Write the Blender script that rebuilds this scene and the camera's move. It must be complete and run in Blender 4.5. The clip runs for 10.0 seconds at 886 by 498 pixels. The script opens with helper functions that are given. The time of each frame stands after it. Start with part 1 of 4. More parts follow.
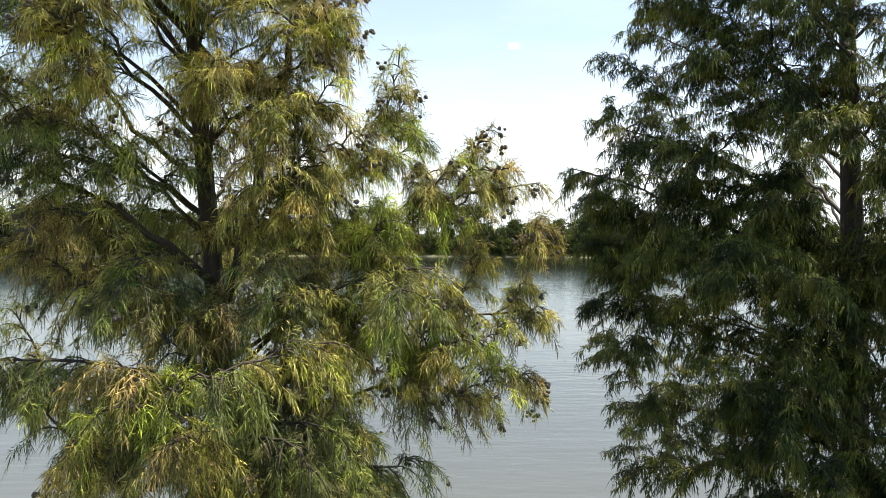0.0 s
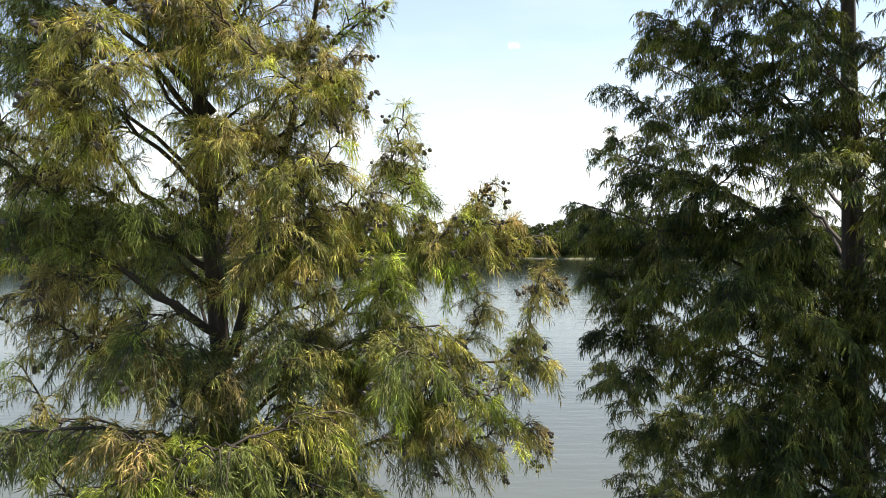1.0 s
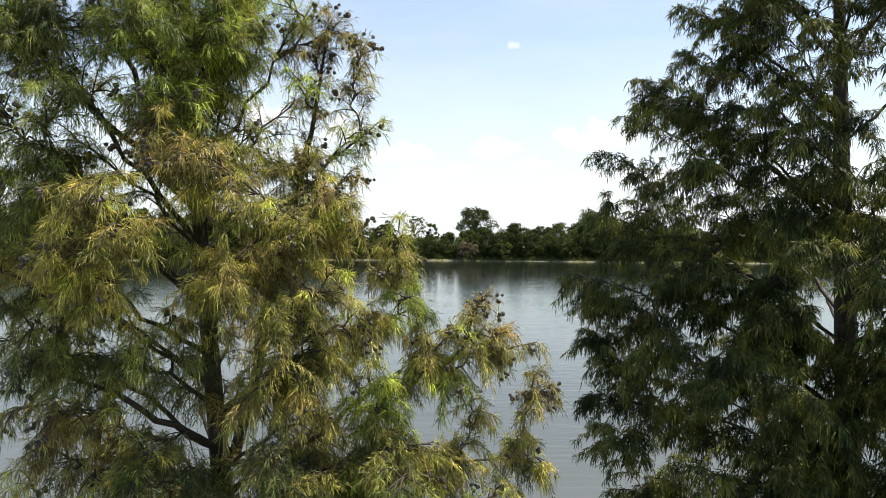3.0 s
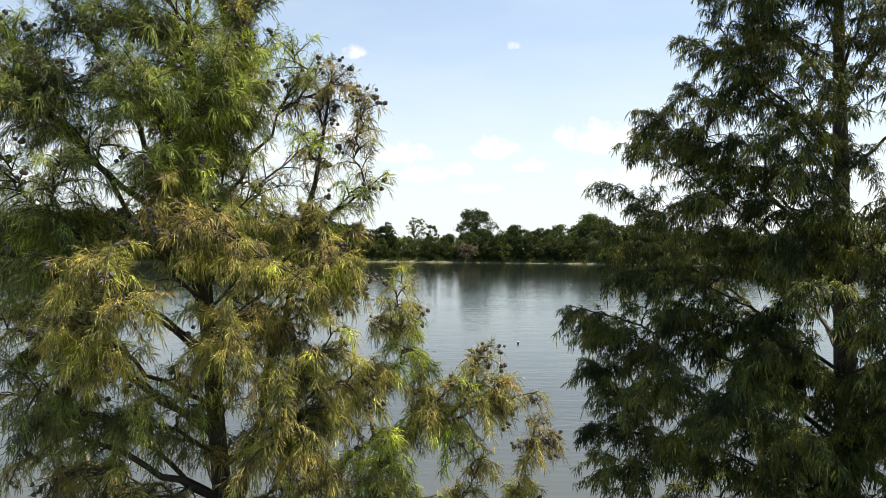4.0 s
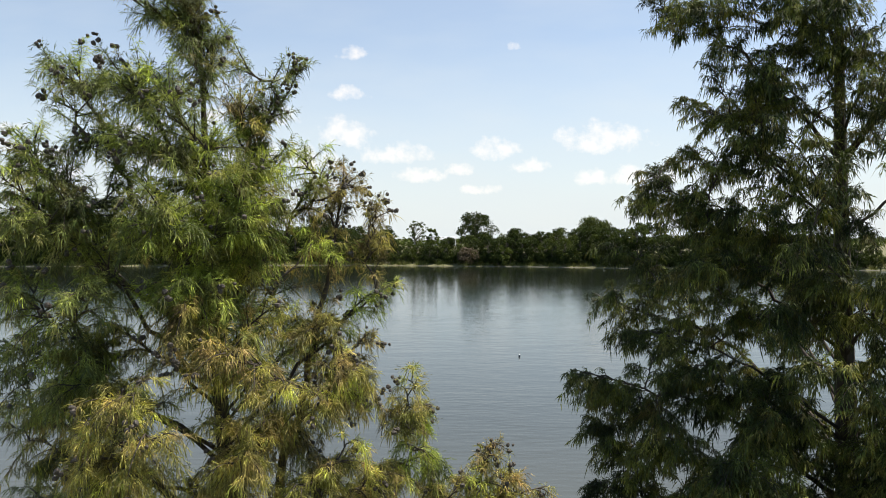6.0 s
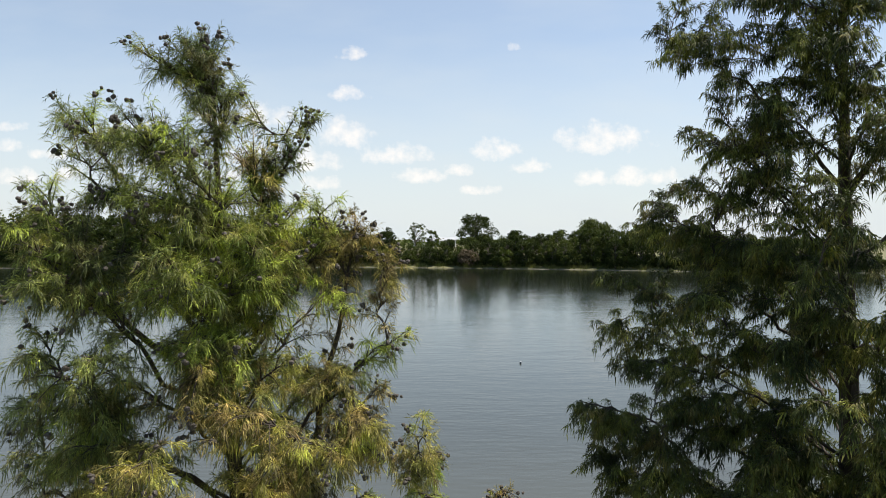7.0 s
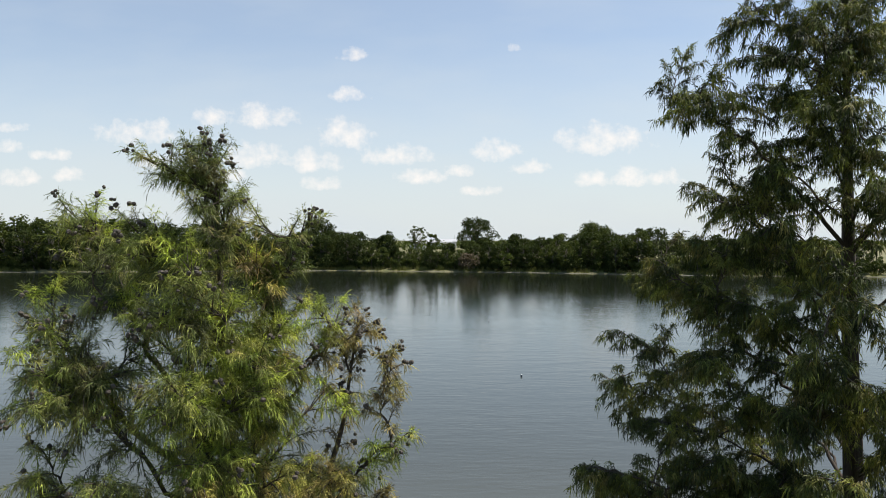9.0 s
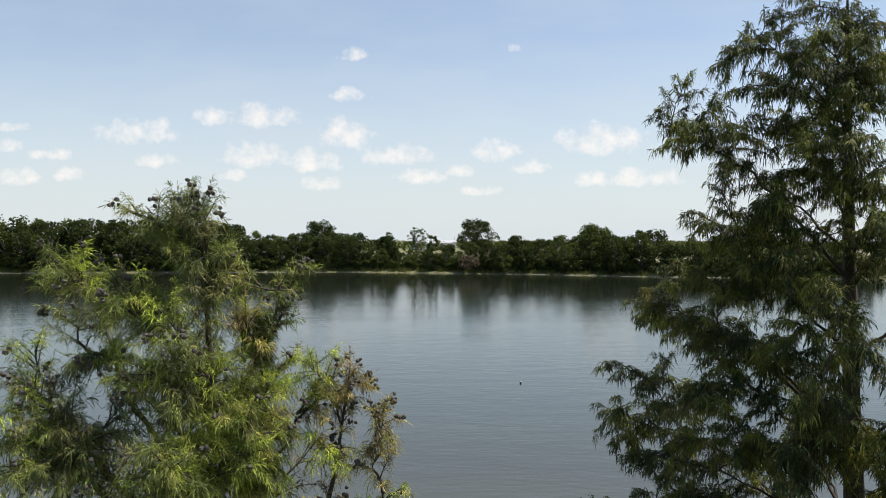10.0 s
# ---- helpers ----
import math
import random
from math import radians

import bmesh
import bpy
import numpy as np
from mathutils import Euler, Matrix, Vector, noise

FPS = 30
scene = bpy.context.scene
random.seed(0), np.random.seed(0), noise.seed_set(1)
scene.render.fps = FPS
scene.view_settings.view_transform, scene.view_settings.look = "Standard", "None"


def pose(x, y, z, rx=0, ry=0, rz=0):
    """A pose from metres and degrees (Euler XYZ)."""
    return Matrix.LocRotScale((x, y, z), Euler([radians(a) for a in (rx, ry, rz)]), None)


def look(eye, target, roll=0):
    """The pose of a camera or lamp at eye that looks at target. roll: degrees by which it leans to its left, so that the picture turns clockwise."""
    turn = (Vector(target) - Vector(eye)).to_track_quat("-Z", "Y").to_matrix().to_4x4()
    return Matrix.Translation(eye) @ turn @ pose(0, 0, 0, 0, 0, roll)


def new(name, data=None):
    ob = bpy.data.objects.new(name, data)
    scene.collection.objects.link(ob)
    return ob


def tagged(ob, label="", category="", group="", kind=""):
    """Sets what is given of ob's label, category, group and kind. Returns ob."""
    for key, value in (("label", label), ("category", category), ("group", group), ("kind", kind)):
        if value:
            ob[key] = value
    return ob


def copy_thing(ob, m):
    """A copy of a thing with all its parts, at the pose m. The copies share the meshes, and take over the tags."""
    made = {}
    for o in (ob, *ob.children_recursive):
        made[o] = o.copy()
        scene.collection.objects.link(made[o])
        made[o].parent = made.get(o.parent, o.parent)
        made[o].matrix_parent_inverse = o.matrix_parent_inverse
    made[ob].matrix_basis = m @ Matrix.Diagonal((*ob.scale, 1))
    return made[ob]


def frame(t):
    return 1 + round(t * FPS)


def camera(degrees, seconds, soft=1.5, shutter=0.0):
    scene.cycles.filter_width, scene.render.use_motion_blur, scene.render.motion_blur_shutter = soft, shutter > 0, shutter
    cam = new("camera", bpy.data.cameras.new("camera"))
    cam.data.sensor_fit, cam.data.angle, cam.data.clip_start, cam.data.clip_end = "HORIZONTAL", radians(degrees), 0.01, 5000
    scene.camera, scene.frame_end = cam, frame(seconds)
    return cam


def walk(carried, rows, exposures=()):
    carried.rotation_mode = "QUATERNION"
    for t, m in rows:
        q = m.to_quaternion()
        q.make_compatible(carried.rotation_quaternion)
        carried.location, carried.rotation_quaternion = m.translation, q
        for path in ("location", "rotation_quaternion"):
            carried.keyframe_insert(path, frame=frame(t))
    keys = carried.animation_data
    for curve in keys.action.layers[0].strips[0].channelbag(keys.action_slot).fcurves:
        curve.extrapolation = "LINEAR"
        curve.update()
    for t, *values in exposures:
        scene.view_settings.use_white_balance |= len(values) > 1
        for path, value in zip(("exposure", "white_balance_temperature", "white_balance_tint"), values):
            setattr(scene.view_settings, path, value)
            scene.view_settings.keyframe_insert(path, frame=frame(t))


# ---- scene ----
# ---- camera: a drone that rises past two cypresses at a lake ----
cam = camera(66.4, 10.0, soft=0.7)
WATER_TO_EYE = 5.44
ROWS = [  # seconds, x, y, climb, yaw, pitch, roll
    (0.0, 0.000, 0.000, 0.000, 0.00, -0.94, 0.00),
    (0.5, -0.020, -0.012, 0.216, -0.02, -0.92, 0.00),
    (1.0, -0.034, -0.018, 0.447, 0.00, -0.97, 0.00),
    (1.5, -0.030, -0.034, 0.677, 0.00, -1.04, -0.02),
    (2.0, -0.002, -0.078, 0.907, 0.00, -1.02, -0.05),
    (2.5, 0.006, -0.105, 1.155, -0.01, -1.00, -0.05),
    (4.0, -0.018, -0.150, 1.823, -0.04, -0.97, 0.05),
    (4.5, -0.056, -0.198, 2.048, -0.03, -0.95, 0.02),
    (5.0, -0.072, -0.234, 2.272, -0.02, -0.97, -0.05),
    (5.5, -0.087, -0.250, 2.493, -0.02, -0.95, -0.06),
    (6.0, -0.100, -0.262, 2.699, -0.02, -0.92, -0.02),
    (7.5, -0.234, -0.311, 3.342, -0.03, -0.86, 0.03),
    (8.0, -0.244, -0.312, 3.551, -0.02, -0.85, 0.03),
    (8.5, -0.252, -0.294, 3.768, 0.00, -0.83, -0.01),
    (9.0, -0.224, -0.263, 3.970, 0.00, -0.81, 0.00),
    (9.5, -0.185, -0.206, 4.185, 0.01, -0.80, 0.05),
    (10.0, -0.169, -0.135, 4.400, 0.00, -0.80, 0.09),
]
walk(
    cam,
    [(t, pose(x, y, WATER_TO_EYE + z, 90 + p, -r, w)) for t, x, y, z, w, p, r in ROWS],
    exposures=[(0.0, 1.2, 6900, 10), (2.5, 0.97, 6900, 10), (5.0, 0.72, 6850, 10), (7.5, 0.5, 6750, 10), (10.0, 0.43, 6700, 10)],
)

# ---- light: high sun ahead and to the right, pale sky with small fair-weather clouds ----
SUN_DIR = Vector((0.38, 0.12, 0.91)).normalized()
SUN_EL = math.asin(SUN_DIR.z)
SUN_AZ = math.atan2(SUN_DIR.x, SUN_DIR.y)
sun = new("sun", bpy.data.lights.new("sun", "SUN"))
sun.data.energy, sun.data.angle, sun.data.color = 5.0, radians(0.6), (1.0, 0.95, 0.87)
sun.matrix_world = look(SUN_DIR * 60, (0, 0, 0))

# each cloud: across, up, half width, half height, as tangents from the lake's axis
CLOUDS_HIGH = [
    (0.235, 0.142, 0.058, 0.020), (0.076, 0.128, 0.030, 0.014), (0.128, 0.104, 0.026, 0.009),
    (0.222, 0.088, 0.022, 0.011), (0.282, 0.089, 0.036, 0.013), (0.325, 0.088, 0.026, 0.010),
    (-0.070, 0.121, 0.050, 0.014), (-0.145, 0.149, 0.034, 0.021), (-0.141, 0.210, 0.024, 0.010),
    (-0.266, 0.177, 0.044, 0.016), (-0.341, 0.178, 0.024, 0.012), (-0.446, 0.154, 0.056, 0.016),
]
CLOUDS_LOW = [
    (-0.425, 0.114, 0.026, 0.010), (-0.279, 0.120, 0.045, 0.017), (-0.195, 0.112, 0.040, 0.015),
    (-0.554, 0.093, 0.022, 0.009), (-0.634, 0.163, 0.018, 0.007), (-0.640, 0.135, 0.020, 0.009),
    (-0.579, 0.123, 0.028, 0.008), (-0.630, 0.088, 0.034, 0.011), (0.022, 0.099, 0.020, 0.009),
    (0.055, 0.070, 0.026, 0.007), (-0.179, 0.080, 0.030, 0.009), (-0.033, 0.091, 0.034, 0.011),
    (-0.312, 0.093, 0.018, 0.008), (-0.133, 0.270, 0.018, 0.009), (0.105, 0.280, 0.010, 0.006),
]


def make_world():
    world = bpy.data.worlds.new("sky")
    scene.world = world
    world.use_nodes = True
    nt = world.node_tree
    nodes, links = nt.nodes, nt.links
    nodes.clear()

    def math_node(op, a, b=None, clamp=False):
        n = nodes.new("ShaderNodeMath")
        n.operation, n.use_clamp = op, clamp
        for k, v in enumerate((a, b)):
            if v is None:
                continue
            if isinstance(v, (int, float)):
                n.inputs[k].default_value = v
            else:
                links.new(v, n.inputs[k])
        return n.outputs[0]

    coord = nodes.new("ShaderNodeTexCoord")
    sky = nodes.new("ShaderNodeTexSky")
    sky.sky_type, sky.sun_disc = "NISHITA", False
    sky.sun_elevation, sky.sun_rotation = SUN_EL, SUN_AZ
    sky.air_density, sky.dust_density, sky.ozone_density = 1.0, 0.5, 2.0
    sep = nodes.new("ShaderNodeSeparateXYZ")
    links.new(coord.outputs["Generated"], sep.inputs[0])
    ahead = math_node("MAXIMUM", sep.outputs[1], 0.05)
    u, v = math_node("DIVIDE", sep.outputs[0], ahead), math_node("DIVIDE", sep.outputs[2], ahead)
    flat = nodes.new("ShaderNodeCombineXYZ")
    links.new(u, flat.inputs[0]), links.new(v, flat.inputs[1])
    rough = nodes.new("ShaderNodeTexNoise")
    rough.inputs["Scale"].default_value, rough.inputs["Detail"].default_value = 42.0, 6.0
    rough.inputs["Roughness"].default_value = 0.62
    links.new(flat.outputs[0], rough.inputs["Vector"])
    fluff = math_node("MULTIPLY", math_node("SUBTRACT", rough.outputs[0], 0.5), 4.4)
    cover = None
    for cu, cv, a, b in CLOUDS_HIGH + CLOUDS_LOW:
        du = math_node("MULTIPLY", math_node("SUBTRACT", u, cu), 0.8 / a)
        dv = math_node("MULTIPLY", math_node("SUBTRACT", v, cv), 0.66 / b)
        # flat base: the lower half falls off faster
        dv = math_node("MAXIMUM", dv, math_node("MULTIPLY", dv, -1.7))
        r2 = math_node("ADD", math_node("MULTIPLY", du, du), math_node("MULTIPLY", dv, dv))
        body = math_node("SUBTRACT", 1.0, r2)
        cover = body if cover is None else math_node("MAXIMUM", cover, body)
    mask = math_node("MULTIPLY", math_node("ADD", math_node("MAXIMUM", cover, -2.5), fluff), 0.65, clamp=True)
    # thin veil of high cloud, denser towards the horizon
    veil_noise = nodes.new("ShaderNodeTexNoise")
    veil_noise.inputs["Scale"].default_value, veil_noise.inputs["Detail"].default_value = 5.0, 6.0
    stretch = nodes.new("ShaderNodeMapping")
    stretch.inputs["Scale"].default_value = (1.0, 3.2, 1.0)
    links.new(flat.outputs[0], stretch.inputs[0]), links.new(stretch.outputs[0], veil_noise.inputs["Vector"])
    veil = math_node("MULTIPLY", math_node("SUBTRACT", veil_noise.outputs[0], 0.42), 1.1, clamp=True)
    low = math_node("MULTIPLY", math_node("SUBTRACT", 0.30, v), 1.6, clamp=True)
    veil = math_node("ADD", math_node("MULTIPLY", veil, 0.35), math_node("ADD", math_node("MULTIPLY", low, 1.4), 0.28), clamp=True)
    mask = math_node("MULTIPLY", mask, 0.74)
    front = math_node("GREATER_THAN", sep.outputs[1], 0.12)
    total = math_node("MULTIPLY", veil, front)
    puffs = math_node("MULTIPLY", mask, front)
    mix = nodes.new("ShaderNodeMix")
    mix.data_type = "RGBA"
    links.new(total, mix.inputs["Factor"])
    links.new(sky.outputs[0], mix.inputs["A"])
    mix.inputs["B"].default_value = (4.6, 5.1, 5.45, 1)
    over = nodes.new("ShaderNodeMix")
    over.data_type = "RGBA"
    links.new(puffs, over.inputs["Factor"])
    links.new(mix.outputs["Result"], over.inputs["A"])
    over.inputs["B"].default_value = (7.0, 6.7, 6.5, 1)
    bg = nodes.new("ShaderNodeBackground")
    bg.inputs["Strength"].default_value = 0.112
    out = nodes.new("ShaderNodeOutputWorld")
    links.new(over.outputs["Result"], bg.inputs[0])
    links.new(bg.outputs[0], out.inputs[0])


make_world()


# ---- materials ----
def material(name, build):
    m = bpy.data.materials.new(name)
    m.use_nodes = True
    m.node_tree.nodes.clear()
    nt = m.node_tree
    out = nt.nodes.new("ShaderNodeOutputMaterial")
    nt.links.new(build(nt), out.inputs["Surface"])
    return m


def noise_tex(nt, scale, detail=4.0, stretch=None, rough=0.55):
    co = nt.nodes.new("ShaderNodeTexCoord")
    n = nt.nodes.new("ShaderNodeTexNoise")
    n.inputs["Scale"].default_value, n.inputs["Detail"].default_value = scale, detail
    n.inputs["Roughness"].default_value = rough
    src = co.outputs["Object"]
    if stretch:
        mp = nt.nodes.new("ShaderNodeMapping")
        mp.inputs["Scale"].default_value = stretch
        nt.links.new(src, mp.inputs[0])
        src = mp.outputs[0]
    nt.links.new(src, n.inputs["Vector"])
    return n.outputs[0]


def ramp(nt, fac, stops):
    r = nt.nodes.new("ShaderNodeValToRGB")
    while len(r.color_ramp.elements) < len(stops):
        r.color_ramp.elements.new(0.5)
    for e, (p, c) in zip(r.color_ramp.elements, stops):
        e.position, e.color = p, (*c, 1)
    nt.links.new(fac, r.inputs[0])
    return r.outputs[0]


def mixed(nt, fac, a, b, blend="MIX"):
    m = nt.nodes.new("ShaderNodeMix")
    m.data_type, m.blend_type = "RGBA", blend
    for k, v in (("Factor", fac), ("A", a), ("B", b)):
        if isinstance(v, (int, float)):
            m.inputs[k].default_value = v
        elif isinstance(v, tuple):
            m.inputs[k].default_value = (*v, 1)
        else:
            nt.links.new(v, m.inputs[k])
    return m.outputs["Result"]


def foliage_material(name, stops, patch, translucency=0.42, tan=(0.20, 0.13, 0.055), tan_amount=0.3, gloss=0.55, tuft=0.0, sheen=0.15, rich=1.0):
    """Leaves: patches of tone over the crown, each leaf a little different, light passing through."""

    def build(nt):
        geo = nt.nodes.new("ShaderNodeNewGeometry")
        big = ramp(nt, noise_tex(nt, patch, 3.0), stops)
        dry = ramp(nt, noise_tex(nt, patch * 1.7 + 0.3, 2.0), [(0.5, (0, 0, 0)), (0.68, (tan_amount,) * 3)])
        sepc = nt.nodes.new("ShaderNodeRGBToBW")
        nt.links.new(dry, sepc.inputs[0])
        col = mixed(nt, sepc.outputs[0], big, tan)
        # with tuft, random tone per strand spreads wide to stand in for glints
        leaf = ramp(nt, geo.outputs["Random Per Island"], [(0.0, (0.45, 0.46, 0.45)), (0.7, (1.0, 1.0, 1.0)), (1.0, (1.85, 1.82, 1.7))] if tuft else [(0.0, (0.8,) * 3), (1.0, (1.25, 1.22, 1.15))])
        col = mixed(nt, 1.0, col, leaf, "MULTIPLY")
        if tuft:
            # tufts vary at random, contrast raised to put lit and shaded masses into colour
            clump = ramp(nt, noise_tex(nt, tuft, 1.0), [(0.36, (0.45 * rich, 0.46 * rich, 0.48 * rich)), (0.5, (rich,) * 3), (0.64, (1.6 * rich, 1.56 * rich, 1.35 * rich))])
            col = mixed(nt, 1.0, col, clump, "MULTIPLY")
        p = nt.nodes.new("ShaderNodeBsdfPrincipled")
        p.inputs["Roughness"].default_value = gloss
        p.inputs["Specular IOR Level"].default_value = sheen
        nt.links.new(col, p.inputs["Base Color"])
        tr = nt.nodes.new("ShaderNodeBsdfTranslucent")
        warm = mixed(nt, 1.0, col, (1.12, 1.2, 0.58), "MULTIPLY")
        nt.links.new(warm, tr.inputs[0])
        mx = nt.nodes.new("ShaderNodeMixShader")
        mx.inputs[0].default_value = translucency
        nt.links.new(p.outputs[0], mx.inputs[1]), nt.links.new(tr.outputs[0], mx.inputs[2])
        return mx.outputs[0]

    return material(name, build)


def rough_material(name, stops, scale, rough=0.85, bump=0.4, stretch=None, distance=0.01, fine=0.0):
    def build(nt):
        n = noise_tex(nt, scale, 6.0, stretch)
        p = nt.nodes.new("ShaderNodeBsdfPrincipled")
        p.inputs["Roughness"].default_value = rough
        col = ramp(nt, n, stops)
        if fine:
            f = ramp(nt, noise_tex(nt, fine, 3.0), [(0.3, (0.7, 0.7, 0.7)), (0.7, (1.25, 1.25, 1.25))])
            col = mixed(nt, 1.0, col, f, "MULTIPLY")
        nt.links.new(col, p.inputs["Base Color"])
        b = nt.nodes.new("ShaderNodeBump")
        b.inputs["Strength"].default_value, b.inputs["Distance"].default_value = bump, distance
        nt.links.new(n, b.inputs["Height"])
        nt.links.new(b.outputs[0], p.inputs["Normal"])
        return p.outputs[0]

    return material(name, build)


def water_material():
    def build(nt):
        p = nt.nodes.new("ShaderNodeBsdfPrincipled")
        p.inputs["IOR"].default_value = 1.333
        p.inputs["Roughness"].default_value = 0.085
        small = noise_tex(nt, 2.4, 3.0, (0.45, 1.35, 1.0), 0.5)
        long = noise_tex(nt, 0.55, 2.0, (0.5, 1.2, 1.0), 0.5)
        gust = ramp(nt, noise_tex(nt, 0.035, 3.0, (0.6, 1.6, 1.0)), [(0.35, (0.55,) * 3), (0.65, (1.0,) * 3)])
        bw = nt.nodes.new("ShaderNodeRGBToBW")
        nt.links.new(gust, bw.inputs[0])
        add = nt.nodes.new("ShaderNodeMath")
        add.operation = "MULTIPLY_ADD"
        add.inputs[1].default_value = 1.8
        nt.links.new(long, add.inputs[0]), nt.links.new(small, add.inputs[2])
        mul = nt.nodes.new("ShaderNodeMath")
        mul.operation = "MULTIPLY"
        nt.links.new(add.outputs[0], mul.inputs[0]), nt.links.new(bw.outputs[0], mul.inputs[1])
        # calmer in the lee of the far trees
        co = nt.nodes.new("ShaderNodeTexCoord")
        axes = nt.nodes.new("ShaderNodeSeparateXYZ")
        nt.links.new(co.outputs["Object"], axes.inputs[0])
        # brightness put into base colour: pale by near bank, nearly black under mirrored trees
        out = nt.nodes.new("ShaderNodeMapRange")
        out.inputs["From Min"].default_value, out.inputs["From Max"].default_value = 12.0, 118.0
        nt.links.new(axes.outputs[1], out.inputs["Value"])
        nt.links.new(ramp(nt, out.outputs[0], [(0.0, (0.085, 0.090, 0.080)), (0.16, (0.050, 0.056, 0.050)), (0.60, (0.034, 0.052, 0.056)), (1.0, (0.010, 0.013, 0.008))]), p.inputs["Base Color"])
        lee = nt.nodes.new("ShaderNodeMapRange")
        lee.inputs["From Min"].default_value, lee.inputs["From Max"].default_value = 28.0, 190.0
        lee.inputs["To Min"].default_value, lee.inputs["To Max"].default_value = 1.0, 0.28
        nt.links.new(axes.outputs[1], lee.inputs["Value"])
        b = nt.nodes.new("ShaderNodeBump")
        b.inputs["Distance"].default_value = 0.018
        nt.links.new(lee.outputs[0], b.inputs["Strength"])
        nt.links.new(mul.outputs[0], b.inputs["Height"])
        nt.links.new(b.outputs[0], p.inputs["Normal"])
        return p.outputs[0]

    return material("lake_water", build)


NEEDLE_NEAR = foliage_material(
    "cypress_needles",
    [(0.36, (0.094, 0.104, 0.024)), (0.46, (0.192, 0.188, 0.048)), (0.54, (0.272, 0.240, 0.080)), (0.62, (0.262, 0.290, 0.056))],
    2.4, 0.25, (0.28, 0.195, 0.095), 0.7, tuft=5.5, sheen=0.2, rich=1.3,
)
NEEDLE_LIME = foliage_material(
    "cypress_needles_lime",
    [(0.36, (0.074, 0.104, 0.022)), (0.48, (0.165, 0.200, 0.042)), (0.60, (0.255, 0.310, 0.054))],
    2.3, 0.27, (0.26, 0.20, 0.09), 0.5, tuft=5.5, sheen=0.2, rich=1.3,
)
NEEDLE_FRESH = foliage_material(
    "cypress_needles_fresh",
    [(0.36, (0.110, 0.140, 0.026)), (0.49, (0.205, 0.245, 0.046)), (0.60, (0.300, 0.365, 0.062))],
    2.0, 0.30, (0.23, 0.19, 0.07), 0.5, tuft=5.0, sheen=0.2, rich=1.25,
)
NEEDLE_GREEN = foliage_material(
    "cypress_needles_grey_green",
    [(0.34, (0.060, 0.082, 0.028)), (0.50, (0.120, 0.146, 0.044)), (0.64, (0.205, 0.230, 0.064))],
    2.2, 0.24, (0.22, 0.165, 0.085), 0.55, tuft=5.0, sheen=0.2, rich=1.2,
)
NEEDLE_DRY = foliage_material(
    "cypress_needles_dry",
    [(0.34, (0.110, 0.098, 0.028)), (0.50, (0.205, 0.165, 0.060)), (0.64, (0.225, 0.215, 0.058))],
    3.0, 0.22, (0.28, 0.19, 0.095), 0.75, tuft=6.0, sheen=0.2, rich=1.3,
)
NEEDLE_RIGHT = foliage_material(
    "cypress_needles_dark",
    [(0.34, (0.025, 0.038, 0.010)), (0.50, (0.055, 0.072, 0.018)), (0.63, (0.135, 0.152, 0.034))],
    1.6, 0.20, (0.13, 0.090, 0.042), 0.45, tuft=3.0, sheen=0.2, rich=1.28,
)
BARK = rough_material("cypress_bark", [(0.3, (0.022, 0.016, 0.012)), (0.6, (0.055, 0.040, 0.030)), (0.8, (0.11, 0.085, 0.065))], 26, 0.9, 0.8, (1, 1, 0.16), 0.012)
TWIG = rough_material("twig_bark", [(0.3, (0.028, 0.021, 0.016)), (0.62, (0.050, 0.037, 0.027)), (0.85, (0.15, 0.125, 0.10))], 40, 0.85, 0.3)
CONE = rough_material("cone_scales", [(0.35, (0.020, 0.016, 0.013)), (0.65, (0.085, 0.070, 0.054))], 120, 0.7, 0.6, None, 0.004)
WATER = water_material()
FAR_LEAF = [
    foliage_material("far_leaves_dark", [(0.3, (0.020, 0.032, 0.011)), (0.7, (0.052, 0.070, 0.021))], 0.35, 0.3, tan_amount=0.1, sheen=0.06),
    foliage_material("far_leaves_mid", [(0.3, (0.034, 0.051, 0.015)), (0.7, (0.086, 0.106, 0.029))], 0.35, 0.3, tan_amount=0.1, sheen=0.06),
    foliage_material("far_leaves_light", [(0.3, (0.054, 0.079, 0.017)), (0.7, (0.108, 0.137, 0.032))], 0.35, 0.35, tan_amount=0.15),
    foliage_material("far_leaves_brown", [(0.3, (0.080, 0.062, 0.042)), (0.7, (0.150, 0.118, 0.078))], 0.35, 0.2, tan_amount=0.2),
]
FAR_BARK = rough_material("far_bark", [(0.3, (0.06, 0.05, 0.04)), (0.7, (0.16, 0.14, 0.115))], 4, 0.9, 0.4)
SOIL = rough_material("grassy_soil", [(0.3, (0.06, 0.075, 0.025)), (0.5, (0.13, 0.125, 0.05)), (0.7, (0.20, 0.175, 0.085))], 0.25, 0.95, 0.5, None, 0.05, 6.0)
GRASS = foliage_material("bank_grass", [(0.3, (0.10, 0.13, 0.03)), (0.55, (0.24, 0.22, 0.07)), (0.75, (0.34, 0.28, 0.12))], 0.9, 0.35, tan_amount=0.4)
REED = foliage_material("shore_reeds", [(0.3, (0.09, 0.12, 0.03)), (0.7, (0.20, 0.20, 0.07))], 0.12, 0.3, tan_amount=0.4)
MUD = rough_material("pale_mud", [(0.3, (0.075, 0.07, 0.05)), (0.7, (0.16, 0.15, 0.11))], 0.8, 0.9, 0.3)


